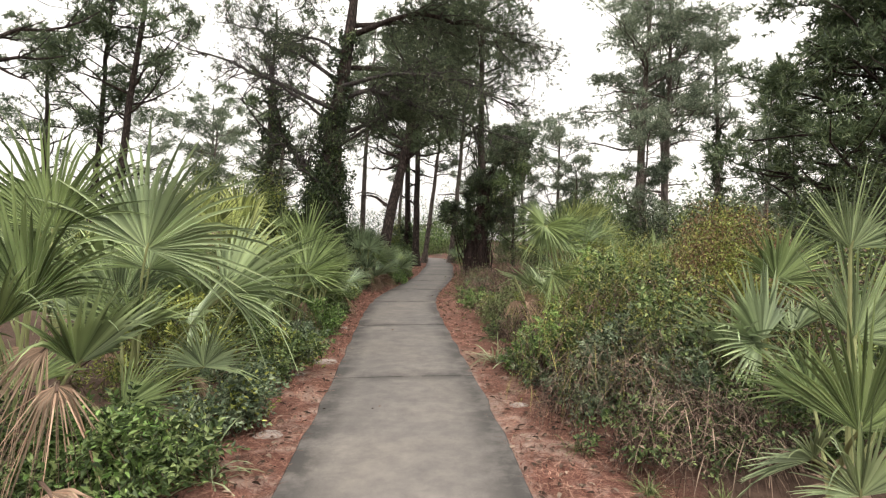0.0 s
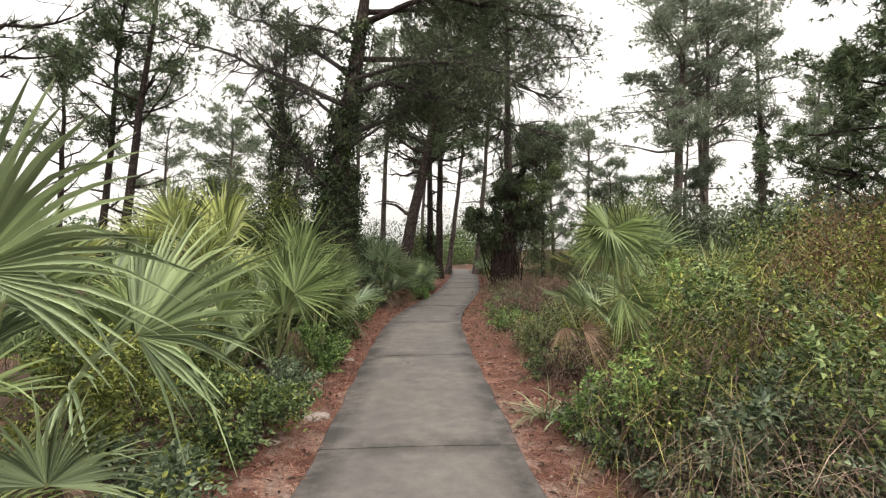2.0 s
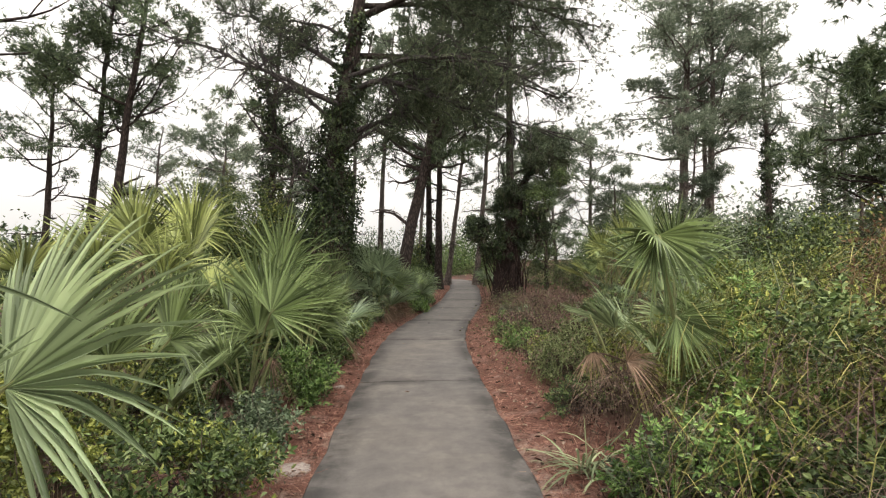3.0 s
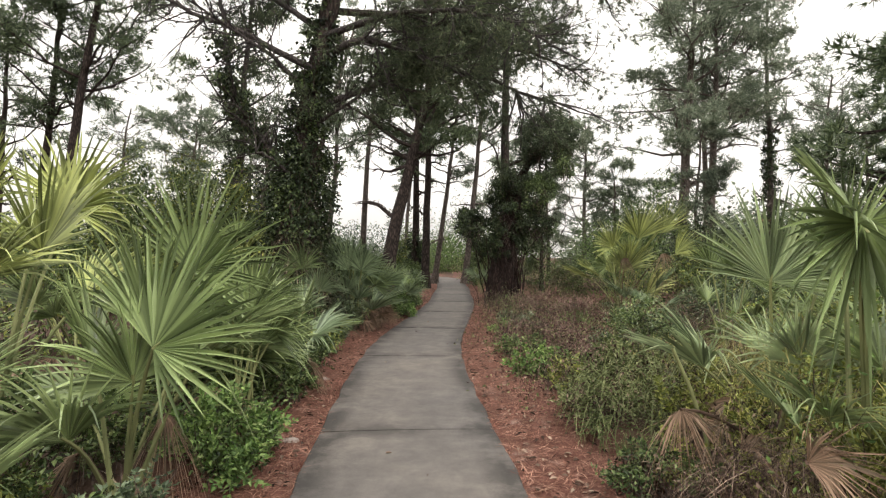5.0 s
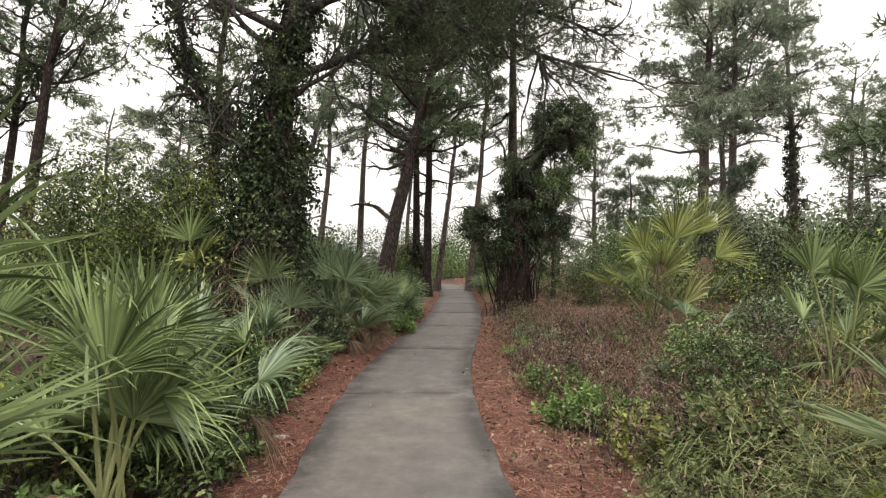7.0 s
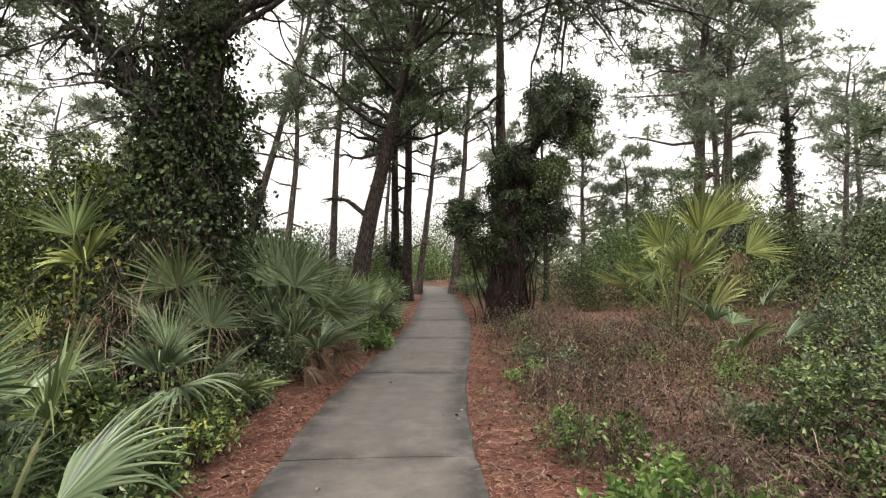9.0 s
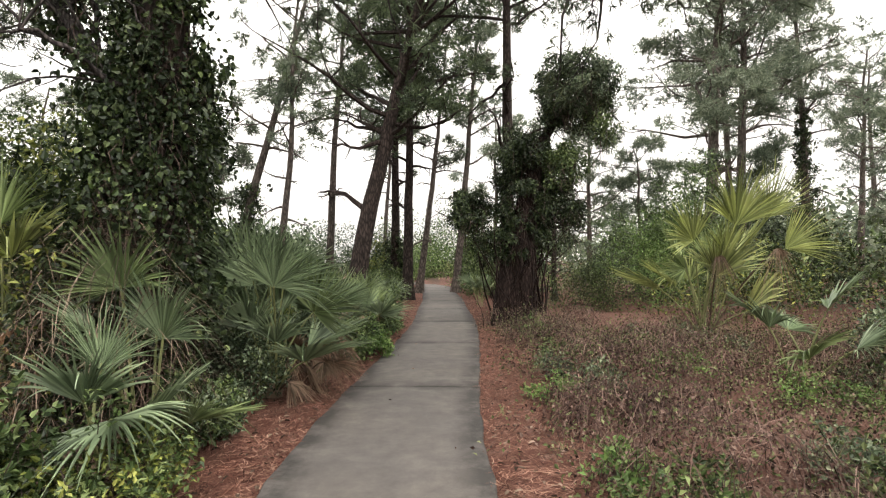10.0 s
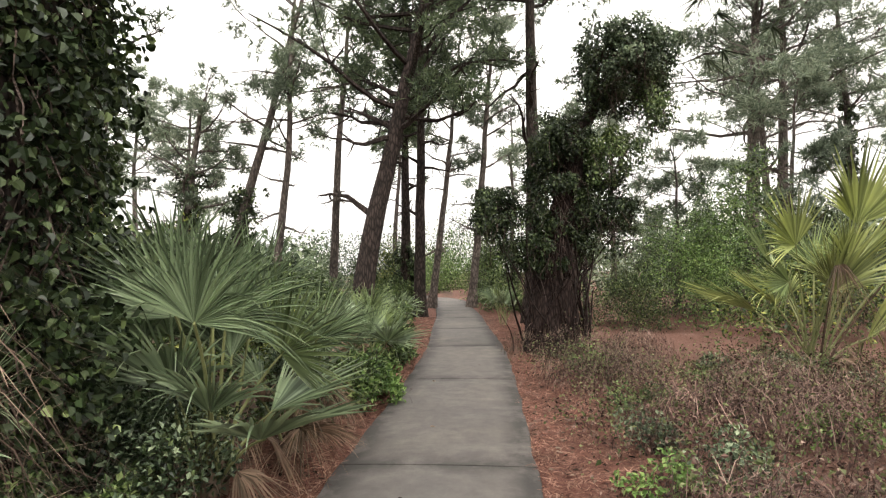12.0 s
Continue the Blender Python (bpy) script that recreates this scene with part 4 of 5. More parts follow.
palmetto((-2.75, 10.4), [((-2.55, 10.2, 0.66), (0.05, -0.1, 1), (0.3, -1, 0.3), 0.72), ((-2.6, 10.3, 0.62), (0.2, -0.6, -0.5), (0.3, -0.7, 0.6), 0.5)], 47, 3, 1.0, 0.5, 0.65, M_FAN, 1)
palmetto((-2.85, 13.55), [((-2.62, 13.35, 0.56), (0.35, -0.75, 0.05), (0.1, -0.5, 1), 0.68)], 6, 3, 0.9, 0.4, 0.55, M_FAN_BLUE, 1)
palmetto((-2.95, 14.3), [((-2.7, 14.14, 0.95), (0.25, -0.25, 0.9), CAM, 0.66), ((-3.0, 14.1, 1.35), (-0.2, -0.2, 0.95), CAM, 0.6)], 7, 4, 1.3, 0.5, 0.6, M_FAN_BLUE, 2)
palmetto((-2.4, 15.9), [((-2.2, 15.66, 1.26), (0.35, -0.1, 0.95), CAM, 0.75), ((-2.1, 15.0, 1.3), (0.3, 0, 0.95), CAM, 0.65), ((-2.55, 16.3, 1.4), (-0.35, 0, 0.95), CAM, 0.8), ((-2.3, 16.5, 1.3), (0.5, 0, 0.85), CAM, 0.75), ((-2.75, 15.7, 1.15), (-0.5, -0.1, 0.8), CAM, 0.8), ((-2.0, 16.2, 0.95), (0.5, -0.4, 0.6), CAM, 0.75), ((-2.45, 15.5, 1.3), (-0.1, -0.3, 0.95), CAM, 0.8), ((-2.9, 16.3, 1.5), (-0.2, 0, 1), CAM, 0.85)], 8, 8, 1.3, 0.55, 0.75, M_FAN_BLUE, 3)
palmetto((-2.1, 17.3), [((-1.93, 17.0, 0.95), (0.6, -0.1, 0.6), (0, -1, 0.4), 0.65), ((-1.95, 17.4, 0.9), (0.75, -0.2, 0.2), (0, -0.6, 1), 0.6)], 9, 4, 1.0, 0.5, 0.6, M_FAN_BLUE, 3)
palmetto((-4.5, 14.9), [((-4.4, 14.7, 1.9), (0, 0, 1), CAM, 0.7)], 10, 5, 1.7, 0.6, 0.65, M_FAN_YEL, 2)
palmetto((-2.15, 16.9), [((-1.95, 16.55, 0.3), (0.35, -0.7, -0.3), (0, -0.7, 0.8), 0.5, 1), ((-2.35, 16.25, 0.42), (-0.1, -0.7, -0.5), (0, -0.8, 0.6), 0.5, 1), ((-2.6, 15.9, 0.4), (-0.4, -0.6, -0.4), (0, -0.8, 0.6), 0.5, 1), ((-2.3, 17.6, 0.35), (0.8, -0.4, -0.1), (0, -0.6, 0.8), 0.6, 1)], 40, 2, 0.8, 0.4, 0.5, M_FAN_DEAD, 4, "collapsed palmetto with brown withered fronds")
palmetto((-2.25, 18.2), [((-1.95, 17.6, 0.35), (0.7, -0.4, -0.05), (0, -0.5, 1), 0.5, 1)], 41, 2, 0.8, 0.4, 0.5, M_FAN_DEAD, 4, "collapsed palmetto with brown withered fronds")
palmetto((-2.9, 6.6), [((-2.3, 6.5, 1.0), (0.6, -0.2, 0.7), CAM, 0.75)], 42, 7, 1.2, 0.6, 0.75, M_FAN, 1)
palmetto((-2.9, 10.3), [((-2.4, 10.2, 1.1), (0.5, -0.2, 0.8), CAM, 0.7)], 43, 7, 1.3, 0.6, 0.7, M_FAN, 2)
palmetto((-3.3, 11.8), [], 44, 7, 1.3, 0.6, 0.65, M_FAN_BLUE, 1)
palmetto((-3.4, 17.6), [], 45, 7, 1.3, 0.6, 0.65, M_FAN_BLUE, 1)
palmetto((-4.2, 7.2), [], 46, 8, 1.7, 0.7, 0.75, M_FAN, 2)
palmetto((-2.4, 11.0), [], 11, 6, 1.2, 0.6, 0.62, M_FAN_BLUE, 1)
palmetto((-5.2, 6.5), [], 12, 8, 1.9, 0.8, 0.75, M_FAN, 2)
palmetto((-4.8, 11.0), [], 13, 7, 1.6, 0.8, 0.7, M_FAN, 2)
palmetto((-6.5, 9.5), [], 14, 7, 1.8, 0.8, 0.7, M_FAN_YEL, 2)
palmetto((-3.9, 5.4), [], 15, 7, 1.6, 0.7, 0.8, M_FAN, 2)
palmetto((-1.95, 20.5), [], 16, 7, 0.9, 0.5, 0.6, M_FAN_BLUE, 1)
palmetto((-2.4, 23.0), [], 17, 7, 0.9, 0.5, 0.6, M_FAN_BLUE, 1)
palmetto((-2.0, 26.0), [], 18, 6, 0.9, 0.5, 0.6, M_FAN_BLUE, 1)
palmetto((0.95, 27.5), [], 19, 7, 0.9, 0.5, 0.6, M_FAN_BLUE, 0)
palmetto((2.3, 3.0), [((2.02, 2.55, 0.62), (0.1, -0.1, 1), (-0.3, -1, 0.4), 0.7), ((2.35, 3.05, 1.5), (0.2, -0.1, 0.9), (-0.3, -1, 0.2), 0.5), ((1.95, 2.45, 0.35), (-0.2, -0.2, 0.9), (-0.2, -1, 0.5), 0.6), ((2.5, 3.2, 0.95), (0.4, -0.1, 0.9), (-0.3, -1, 0.3), 0.75)], 20, 3, 0.9, 0.5, 0.55, M_FAN_PALE, 2, group="palmettos on the bushy side")
palmetto((2.75, 4.5), [((2.6, 4.3, 0.72), (-0.6, -0.25, 0.7), (0, -0.9, 0.7), 0.75), ((2.9, 4.6, 1.2), (0.3, 0, 0.95), CAM, 0.6)], 21, 3, 1.0, 0.5, 0.6, M_FAN_PALE, 2, group="palmettos on the bushy side")
palmetto((1.75, 7.5), [((1.35, 7.05, 1.74), (-0.35, -0.2, 0.1), (0, -0.8, 0.7), 0.5), ((1.38, 7.06, 1.74), (0.1, -0.4, -0.8), (0, -1, 0.3), 0.62), ((1.4, 6.8, 1.12), (0.3, -0.2, -0.3), (0, -1, 0.4), 0.5), ((1.7, 7.6, 1.6), (0.3, 0, 0.95), CAM, 0.55), ((1.08, 6.97, 0.75), (0.5, -0.3, 0.2), (0, -1, 0.4), 0.42, 1)], 22, 4, 1.5, 0.45, 0.55, M_FAN, 2, group="palmettos on the bushy side")
palmetto((2.0, 8.7), [((1.78, 8.38, 1.43), (0.2, -0.1, 0.95), (-0.2, -1, 0.2), 0.7), ((2.3, 8.6, 1.5), (0.5, 0, 0.85), CAM, 0.7), ((1.12, 8.25, 0.6), (0.1, -0.3, -0.9), (-0.2, -1, 0.2), 0.5, 1), ((1.4, 8.05, 0.42), (0.7, -0.2, 0.5), (-0.2, -1, 0.3), 0.5, 1)], 23, 5, 1.4, 0.6, 0.65, M_FAN_PALE, 3, group="palmettos on the bushy side")
palmetto((3.6, 12.6), [((3.6, 12.45, 1.42), (-0.2, -0.2, 0.9), CAM, 0.62), ((3.4, 12.5, 1.47), (0.4, 0, 0.9), CAM, 0.6), ((3.9, 12.5, 1.3), (0.5, -0.1, 0.8), CAM, 0.65)], 24, 5, 1.2, 0.6, 0.6, M_FAN, 2, group="palmettos on the bushy side")
palmetto((4.3, 19.5), [((4.15, 19.5, 1.85), (-0.6, -0.1, 0.75), CAM, 0.95), ((3.9, 19.3, 1.35), (-0.8, -0.1, 0.1), CAM, 0.65), ((4.7, 19.1, 2.1), (0.05, -0.1, 1), CAM, 1.2), ((5.4, 19.3, 2.25), (0.35, 0, 0.9), CAM, 1.15), ((4.4, 18.9, 1.6), (-0.3, -0.2, 0.8), CAM, 0.8), ((5.9, 19.6, 1.7), (0.7, 0, 0.5), CAM, 0.95), ((4.25, 18.85, 1.6), (0.05, -0.2, -1), (0, -1, 0.2), 0.6, 1), ((5.3, 18.9, 1.7), (0.1, -0.2, -1), (0, -1, 0.2), 0.7, 1)], 25, 9, 1.9, 0.9, 0.95, M_FAN_YEL, 2, label="tall palmetto clump with yellow-green upright fans", group="palmettos on the bushy side", limp=0.3, span=(0.85, 1.25))
palmetto((3.7, 16.1), [], 26, 5, 1.3, 0.6, 0.6, M_FAN_BLUE, 1, group="palmettos on the bushy side")
palmetto((3.6, 10.4), [], 27, 6, 1.2, 0.6, 0.6, M_FAN, 1, group="palmettos on the bushy side")
palmetto((6.3, 15.5), [], 28, 6, 1.4, 0.6, 0.7, M_FAN, 1, group="palmettos on the bushy side")

# ---- shrubs ----
SHRUBS = [  # x, y, radii, leaves, leaf size, material, second material
    (2.1, 5.5, (1.25, 1.3, 1.2), 10500, 0.056, M_LEAF, (M_LEAF_YEL, 0.4)), (1.75, 4.6, (0.8, 0.7, 0.8), 4200, 0.062, M_LEAF_BLUE, (M_LEAF, 0.4)),
    (3.3, 6.3, (1.2, 1.3, 1.45), 14000, 0.05, M_LEAF_YEL, (M_RUST, 0.4)), (4.2, 7.8, (1.05, 0.9, 1.95), 7000, 0.05, M_RUST, (M_LEAF_YEL, 0.35)),
    (2.4, 7.5, (1.1, 0.9, 1.45), 6500, 0.05, M_LEAF_YEL, (M_LEAF_FRESH, 0.5)), (3.9, 4.9, (1.0, 1.0, 1.1), 4500, 0.055, M_LEAF, (M_DRY, 0.4)),
    (1.15, 5.9, (0.45, 0.6, 0.5), 1800, 0.06, M_LEAF_BLUE, None), (1.6, 8.7, (0.6, 0.8, 0.7), 2600, 0.05, M_LEAF_YEL, (M_DRY, 0.5)),
    (3.3, 9.4, (1.1, 1.0, 1.2), 5000, 0.055, M_LEAF, (M_LEAF_YEL, 0.5)), (2.6, 12.6, (0.8, 0.7, 0.9), 3800, 0.045, M_LEAF, (M_LEAF_BLUE, 0.4)),
    (1.6, 10.4, (0.8, 0.8, 0.55), 3200, 0.05, M_GRASS, (M_DRY, 0.5)), (4.9, 11.5, (1.3, 1.2, 1.3), 5000, 0.06, M_LEAF, (M_LEAF_YEL, 0.3)),
    (0.95, 11.9, (0.45, 0.4, 0.25), 1500, 0.06, M_LEAF_FRESH, None), (5.2, 15.6, (1.0, 1.1, 1.0), 4500, 0.06, M_LEAF_BLUE, (M_LEAF, 0.5)),
    (4.6, 13.8, (0.9, 0.6, 0.7), 2600, 0.06, M_LEAF_FRESH, (M_LEAF_YEL, 0.5)), (7.2, 18.0, (1.3, 1.3, 1.3), 5000, 0.065, M_LEAF_BLUE, (M_LEAF_YEL, 0.3)),
    (4.0, 26.5, (1.6, 1.3, 1.8), 8000, 0.065, M_LEAF, (M_LEAF_DARK, 0.6)), (6.5, 29.0, (2.2, 2.0, 2.8), 9000, 0.08, M_LEAF_DARK, (M_LEAF, 0.5)), (7.5, 23.5, (2.0, 1.8, 1.9), 5000, 0.10, M_LEAF, (M_LEAF_YEL, 0.3)),
    (10.5, 27.0, (2.6, 2.4, 3.0), 6500, 0.13, M_LEAF_DARK, None), (14.0, 31.0, (3.0, 2.5, 3.4), 6500, 0.15, M_LEAF, (M_RUST, 0.2)), (10.0, 19.5, (2.2, 2.0, 2.7), 8000, 0.085, M_LEAF, (M_LEAF_DARK, 0.5)),
    (7.2, 12.5, (1.6, 1.6, 1.6), 4500, 0.08, M_LEAF, (M_LEAF_YEL, 0.4)), (6.2, 8.5, (1.5, 1.5, 1.6), 4500, 0.07, M_LEAF, (M_LEAF_YEL, 0.4)), (13.2, 16.5, (2.6, 2.2, 3.4), 9000, 0.10, M_LEAF_DARK, (M_LEAF, 0.4)),
    (-2.0, 3.2, (0.5, 0.6, 0.5), 3200, 0.065, M_LEAF, (M_LEAF_FRESH, 0.5)), (-1.75, 4.4, (0.42, 0.6, 0.45), 2800, 0.06, M_LEAF_BLUE, (M_LEAF_YEL, 0.4)),
    (-1.85, 5.8, (0.45, 0.7, 0.6), 3000, 0.055, M_LEAF, (M_LEAF_YEL, 0.6)), (-1.95, 7.1, (0.4, 0.6, 0.5), 2600, 0.055, M_LEAF_BLUE, (M_LEAF, 0.5)),
    (-2.1, 8.8, (0.4, 0.6, 0.45), 2600, 0.06, M_LEAF_FRESH, (M_LEAF, 0.6)), (-2.3, 10.6, (0.45, 0.8, 0.5), 2600, 0.055, M_LEAF, None),
    (-2.9, 5.6, (0.8, 0.9, 0.85), 4500, 0.05, M_LEAF_YEL, (M_LEAF, 0.5)), (-3.4, 7.0, (0.9, 0.9, 1.0), 4500, 0.05, M_LEAF_YEL, (M_LEAF, 0.5)),
    (-2.45, 12.0, (0.4, 0.6, 0.55), 2400, 0.05, M_LEAF, (M_LEAF_BLUE, 0.4)), (-2.5, 13.2, (0.45, 0.6, 0.6), 3000, 0.05, M_LEAF, (M_LEAF_YEL, 0.3)),
    (-2.6, 14.75, (0.35, 0.6, 0.5), 3400, 0.05, M_LEAF, (M_LEAF_BLUE, 0.4)), (-2.6, 15.75, (0.5, 0.5, 0.85), 4500, 0.042, M_LEAF_BLUE, (M_LEAF_DARK, 0.6)),
    (-1.75, 18.9, (0.45, 0.8, 0.6), 3200, 0.06, M_LEAF_FRESH, (M_LEAF, 0.6)), (-1.75, 21.6, (0.4, 1.0, 0.6), 2600, 0.07, M_LEAF, None), (-1.9, 24.6, (0.5, 1.2, 0.7), 2400, 0.08, M_LEAF, None),
    (-4.3, 15.6, (1.2, 1.2, 2.5), 8000, 0.08, M_LEAF_DARK, (M_LEAF_YEL, 0.25)), (-5.6, 16.6, (1.6, 1.4, 3.7), 15000, 0.06, M_LEAF, (M_LEAF_YEL, 0.5)), (-4.0, 13.4, (0.8, 0.8, 1.2), 4200, 0.06, M_LEAF_DARK, (M_RUST, 0.3)),
    (-7.6, 17.5, (1.8, 1.6, 3.8), 13000, 0.07, M_LEAF, (M_LEAF_YEL, 0.4)), (-9.5, 19.5, (2.0, 2.0, 3.0), 6000, 0.11, M_LEAF, None), (-7.0, 13.0, (1.5, 1.5, 1.8), 5000, 0.08, M_LEAF, (M_LEAF_YEL, 0.3)),
    (-6.0, 19.5, (1.5, 1.5, 2.6), 6000, 0.09, M_LEAF_DARK, None), (-4.2, 20.5, (1.3, 1.8, 1.1), 5000, 0.08, M_LEAF, (M_LEAF_YEL, 0.3)), (-4.0, 25.0, (1.6, 2.0, 1.2), 4500, 0.09, M_LEAF, None),
    (-12.0, 23.0, (2.6, 2.2, 3.2), 6000, 0.13, M_LEAF, None), (-14.5, 30.0, (3.0, 3.0, 3.6), 6000, 0.16, M_LEAF, None), (-9.0, 35.0, (3.0, 2.5, 2.4), 5000, 0.16, M_LEAF_BLUE, None),
    (-20.0, 24.0, (3.0, 3.0, 3.0), 5000, 0.16, M_LEAF, None), (-10.0, 9.0, (2.0, 2.0, 2.2), 5000, 0.10, M_LEAF, None), (-5.0, 3.4, (1.2, 1.2, 1.4), 4500, 0.07, M_LEAF, (M_LEAF_YEL, 0.3)),
    (1.55, 3.7, (0.5, 0.45, 0.35), 1600, 0.05, M_LEAF, (M_DRY, 0.8)), (2.5, 3.7, (0.7, 0.5, 0.55), 2400, 0.055, M_LEAF, (M_DRY, 0.5)), (3.3, 3.4, (0.7, 0.7, 0.8), 2400, 0.06, M_LEAF, (M_LEAF_YEL, 0.4)),
    (0.95, 8.2, (0.35, 0.5, 0.3), 1400, 0.045, M_LEAF, (M_DRY, 0.7)), (1.0, 9.6, (0.45, 0.6, 0.35), 1800, 0.045, M_GRASS, (M_DRY, 0.6)), (1.15, 10.9, (0.5, 0.5, 0.35), 1600, 0.045, M_LEAF_YEL, (M_DRY, 0.6)),
    (2.2, 9.3, (0.7, 0.7, 0.6), 2400, 0.05, M_LEAF_YEL, (M_LEAF, 0.5)), (2.2, 11.6, (0.7, 0.6, 0.5), 2200, 0.05, M_LEAF, (M_DRY, 0.5)), (1.0, 6.0, (0.32, 0.35, 0.55), 1500, 0.05, M_LEAF_FRESH, (M_LEAF_BLUE, 0.5)), (1.3, 5.4, (0.4, 0.4, 0.85), 1800, 0.05, M_LEAF_FRESH, (M_LEAF_YEL, 0.5)), (1.9, 6.4, (0.6, 0.6, 1.15), 3000, 0.05, M_LEAF_FRESH, (M_LEAF_YEL, 0.8)),
    (-2.9, 8.0, (0.7, 0.8, 0.6), 3200, 0.055, M_LEAF, None), (-3.0, 9.6, (0.7, 0.8, 0.7), 3200, 0.055, M_LEAF, (M_LEAF_YEL, 0.3)), (-3.4, 11.0, (0.8, 0.8, 0.8), 3200, 0.06, M_LEAF_DARK, (M_LEAF, 0.4)),
    (-2.7, 11.6, (0.5, 0.6, 0.6), 2600, 0.055, M_LEAF, None), (-3.1, 12.6, (0.6, 0.6, 0.8), 3200, 0.06, M_LEAF, (M_LEAF_YEL, 0.3)), (-3.6, 17.0, (0.8, 1.0, 1.0), 3200, 0.06, M_LEAF, (M_LEAF_BLUE, 0.4)),
    (-2.6, 18.2, (0.6, 0.8, 0.7), 2600, 0.06, M_LEAF_BLUE, (M_LEAF, 0.5)), (-3.0, 21.5, (0.9, 1.2, 0.9), 3000, 0.07, M_LEAF, None), (-3.0, 3.0, (0.8, 0.9, 0.7), 3200, 0.06, M_LEAF, (M_LEAF_DARK, 0.4)),
    (-6.0, 40.0, (3.0, 2.0, 1.9), 4000, 0.16, M_LEAF_BLUE, None), (-11.0, 43.0, (3.5, 2.5, 2.2), 4000, 0.18, M_LEAF_BLUE, None), (-3.6, 37.0, (1.6, 2.0, 1.5), 3000, 0.13, M_LEAF, None), (-16.0, 41.0, (3.5, 2.5, 3.0), 4000, 0.18, M_LEAF, None),
    (-2.6, 51.0, (3.0, 2.5, 2.8), 4000, 0.18, M_LEAF, (M_LEAF_FRESH, 0.5)),
    (-3.9, 38.0, (1.7, 1.6, 4.2), 5200, 0.15, M_LEAF, (M_LEAF_YEL, 0.3)), (1.9, 37.0, (1.4, 1.6, 4.2), 5200, 0.14, M_LEAF, (M_LEAF_FRESH, 0.3)), (3.7, 34.0, (1.6, 1.6, 3.8), 5200, 0.13, M_LEAF_FRESH, (M_LEAF, 0.6)),
    (-0.3, 62.0, (6.0, 2.0, 6.5), 6000, 0.26, M_LEAF, (M_LEAF_FRESH, 0.4)), (-7.0, 45.0, (2.8, 2.0, 4.0), 4500, 0.18, M_LEAF_BLUE, None), (6.2, 26.5, (1.8, 1.8, 3.4), 10000, 0.075, M_LEAF_FRESH, (M_LEAF, 0.7)),
    (9.4, 30.0, (2.4, 2.0, 4.4), 6000, 0.14, M_LEAF, (M_LEAF_FRESH, 0.4)), (-5.2, 23.5, (1.5, 1.8, 1.9), 5000, 0.10, M_LEAF, (M_LEAF_DARK, 0.4)), (-7.8, 25.5, (2.0, 1.8, 2.6), 5000, 0.12, M_LEAF, (M_LEAF_YEL, 0.2)),
    (-4.8, 29.0, (1.5, 1.5, 1.7), 4000, 0.12, M_LEAF_BLUE, (M_LEAF, 0.5)), (12.0, 22.5, (2.4, 2.0, 3.0), 5000, 0.14, M_LEAF, (M_LEAF_DARK, 0.4)), (8.6, 16.0, (1.8, 1.8, 2.2), 5000, 0.10, M_LEAF, (M_LEAF_YEL, 0.4)),
    (-2.6, 31.5, (1.3, 2.0, 1.3), 4000, 0.11, M_LEAF, None), (1.5, 33.0, (1.0, 2.4, 1.6), 4500, 0.11, M_LEAF, None), (1.9, 40.0, (1.6, 3.0, 2.6), 4500, 0.14, M_LEAF, None),
    (-3.4, 46.0, (1.5, 3.0, 2.6), 4500, 0.14, M_LEAF_FRESH, (M_LEAF, 0.5)), (-0.6, 57.0, (4.0, 2.0, 3.4), 5000, 0.2, M_LEAF_FRESH, (M_LEAF, 0.6)), (2.2, 49.0, (1.6, 3.0, 3.0), 4500, 0.16, M_LEAF, None),
]
NAMES = {M_LEAF: "green leafy bush", M_LEAF_DARK: "dark green vine-covered bush", M_LEAF_BLUE: "grey-green small-leaved bush", M_LEAF_YEL: "yellow-green scrambling bush", M_LEAF_FRESH: "fresh green low bush",
         M_RUST: "rust-brown withering vine mound", M_GRASS: "grassy green low bush"}
for k, (x, y, r, n, size, m, extra) in enumerate(SHRUBS):
    tail = " mixed with dry brown stems" if extra and extra[0] in (M_DRY, M_RUST) else (" beside the footpath" if abs(x - path_x(y)) < 2 else " in the undergrowth")
    n = n if y < 22 and x < 6 else int(n * (0.55 if y < 26 else 0.68))
    size = size if y < 14 else size * (1.12 if y < 26 else 0.92)
    if 0.8 < x < 4.2 and y < 10:
        n, size = int(n * 1.25), size * 0.74
    elif -4 < x < 0 and y < 9:
        n, size = int(n * 1.3), size * 0.78
    shrub((x, y), r, 300 + k, n, size, m, label=NAMES[m] + tail, group="undergrowth bushes", extra=extra, clumps=18 + int(7 * r[0]), stems=60)

tangle((2.2, 5.6), (1.3, 1.35, 1.2), 1, 1900, M_WIRY, 0.45, 0.005, "brown dry vine stems draped over a bush")
tangle((2.5, 6.6), (1.3, 1.2, 1.45), 2, 1300, M_THREAD, 0.5, 0.006, "yellow thread-like vine draped over bushes")
tangle((4.2, 7.7), (1.1, 1.0, 2.0), 3, 2200, M_RUST, 0.5, 0.006, "rust-brown withered vines over a mound")
tangle((1.75, 4.5), (0.9, 0.8, 0.75), 4, 1800, M_DRY, 0.45, 0.0045, "brown dry vine stems draped over a bush")
tangle((2.3, 8.4), (0.9, 0.9, 1.2), 5, 900, M_THREAD, 0.45, 0.005, "yellow thread-like vine draped over bushes")
tangle((2.0, 5.2), (1.25, 1.2, 1.25), 17, 700, M_THREAD, 0.5, 0.005, "yellow thread-like vine draped over bushes")
tangle((1.3, 7.5), (0.45, 0.5, 0.55), 6, 900, M_DRY, 0.35, 0.005, "heap of dark dry stems beside the path")
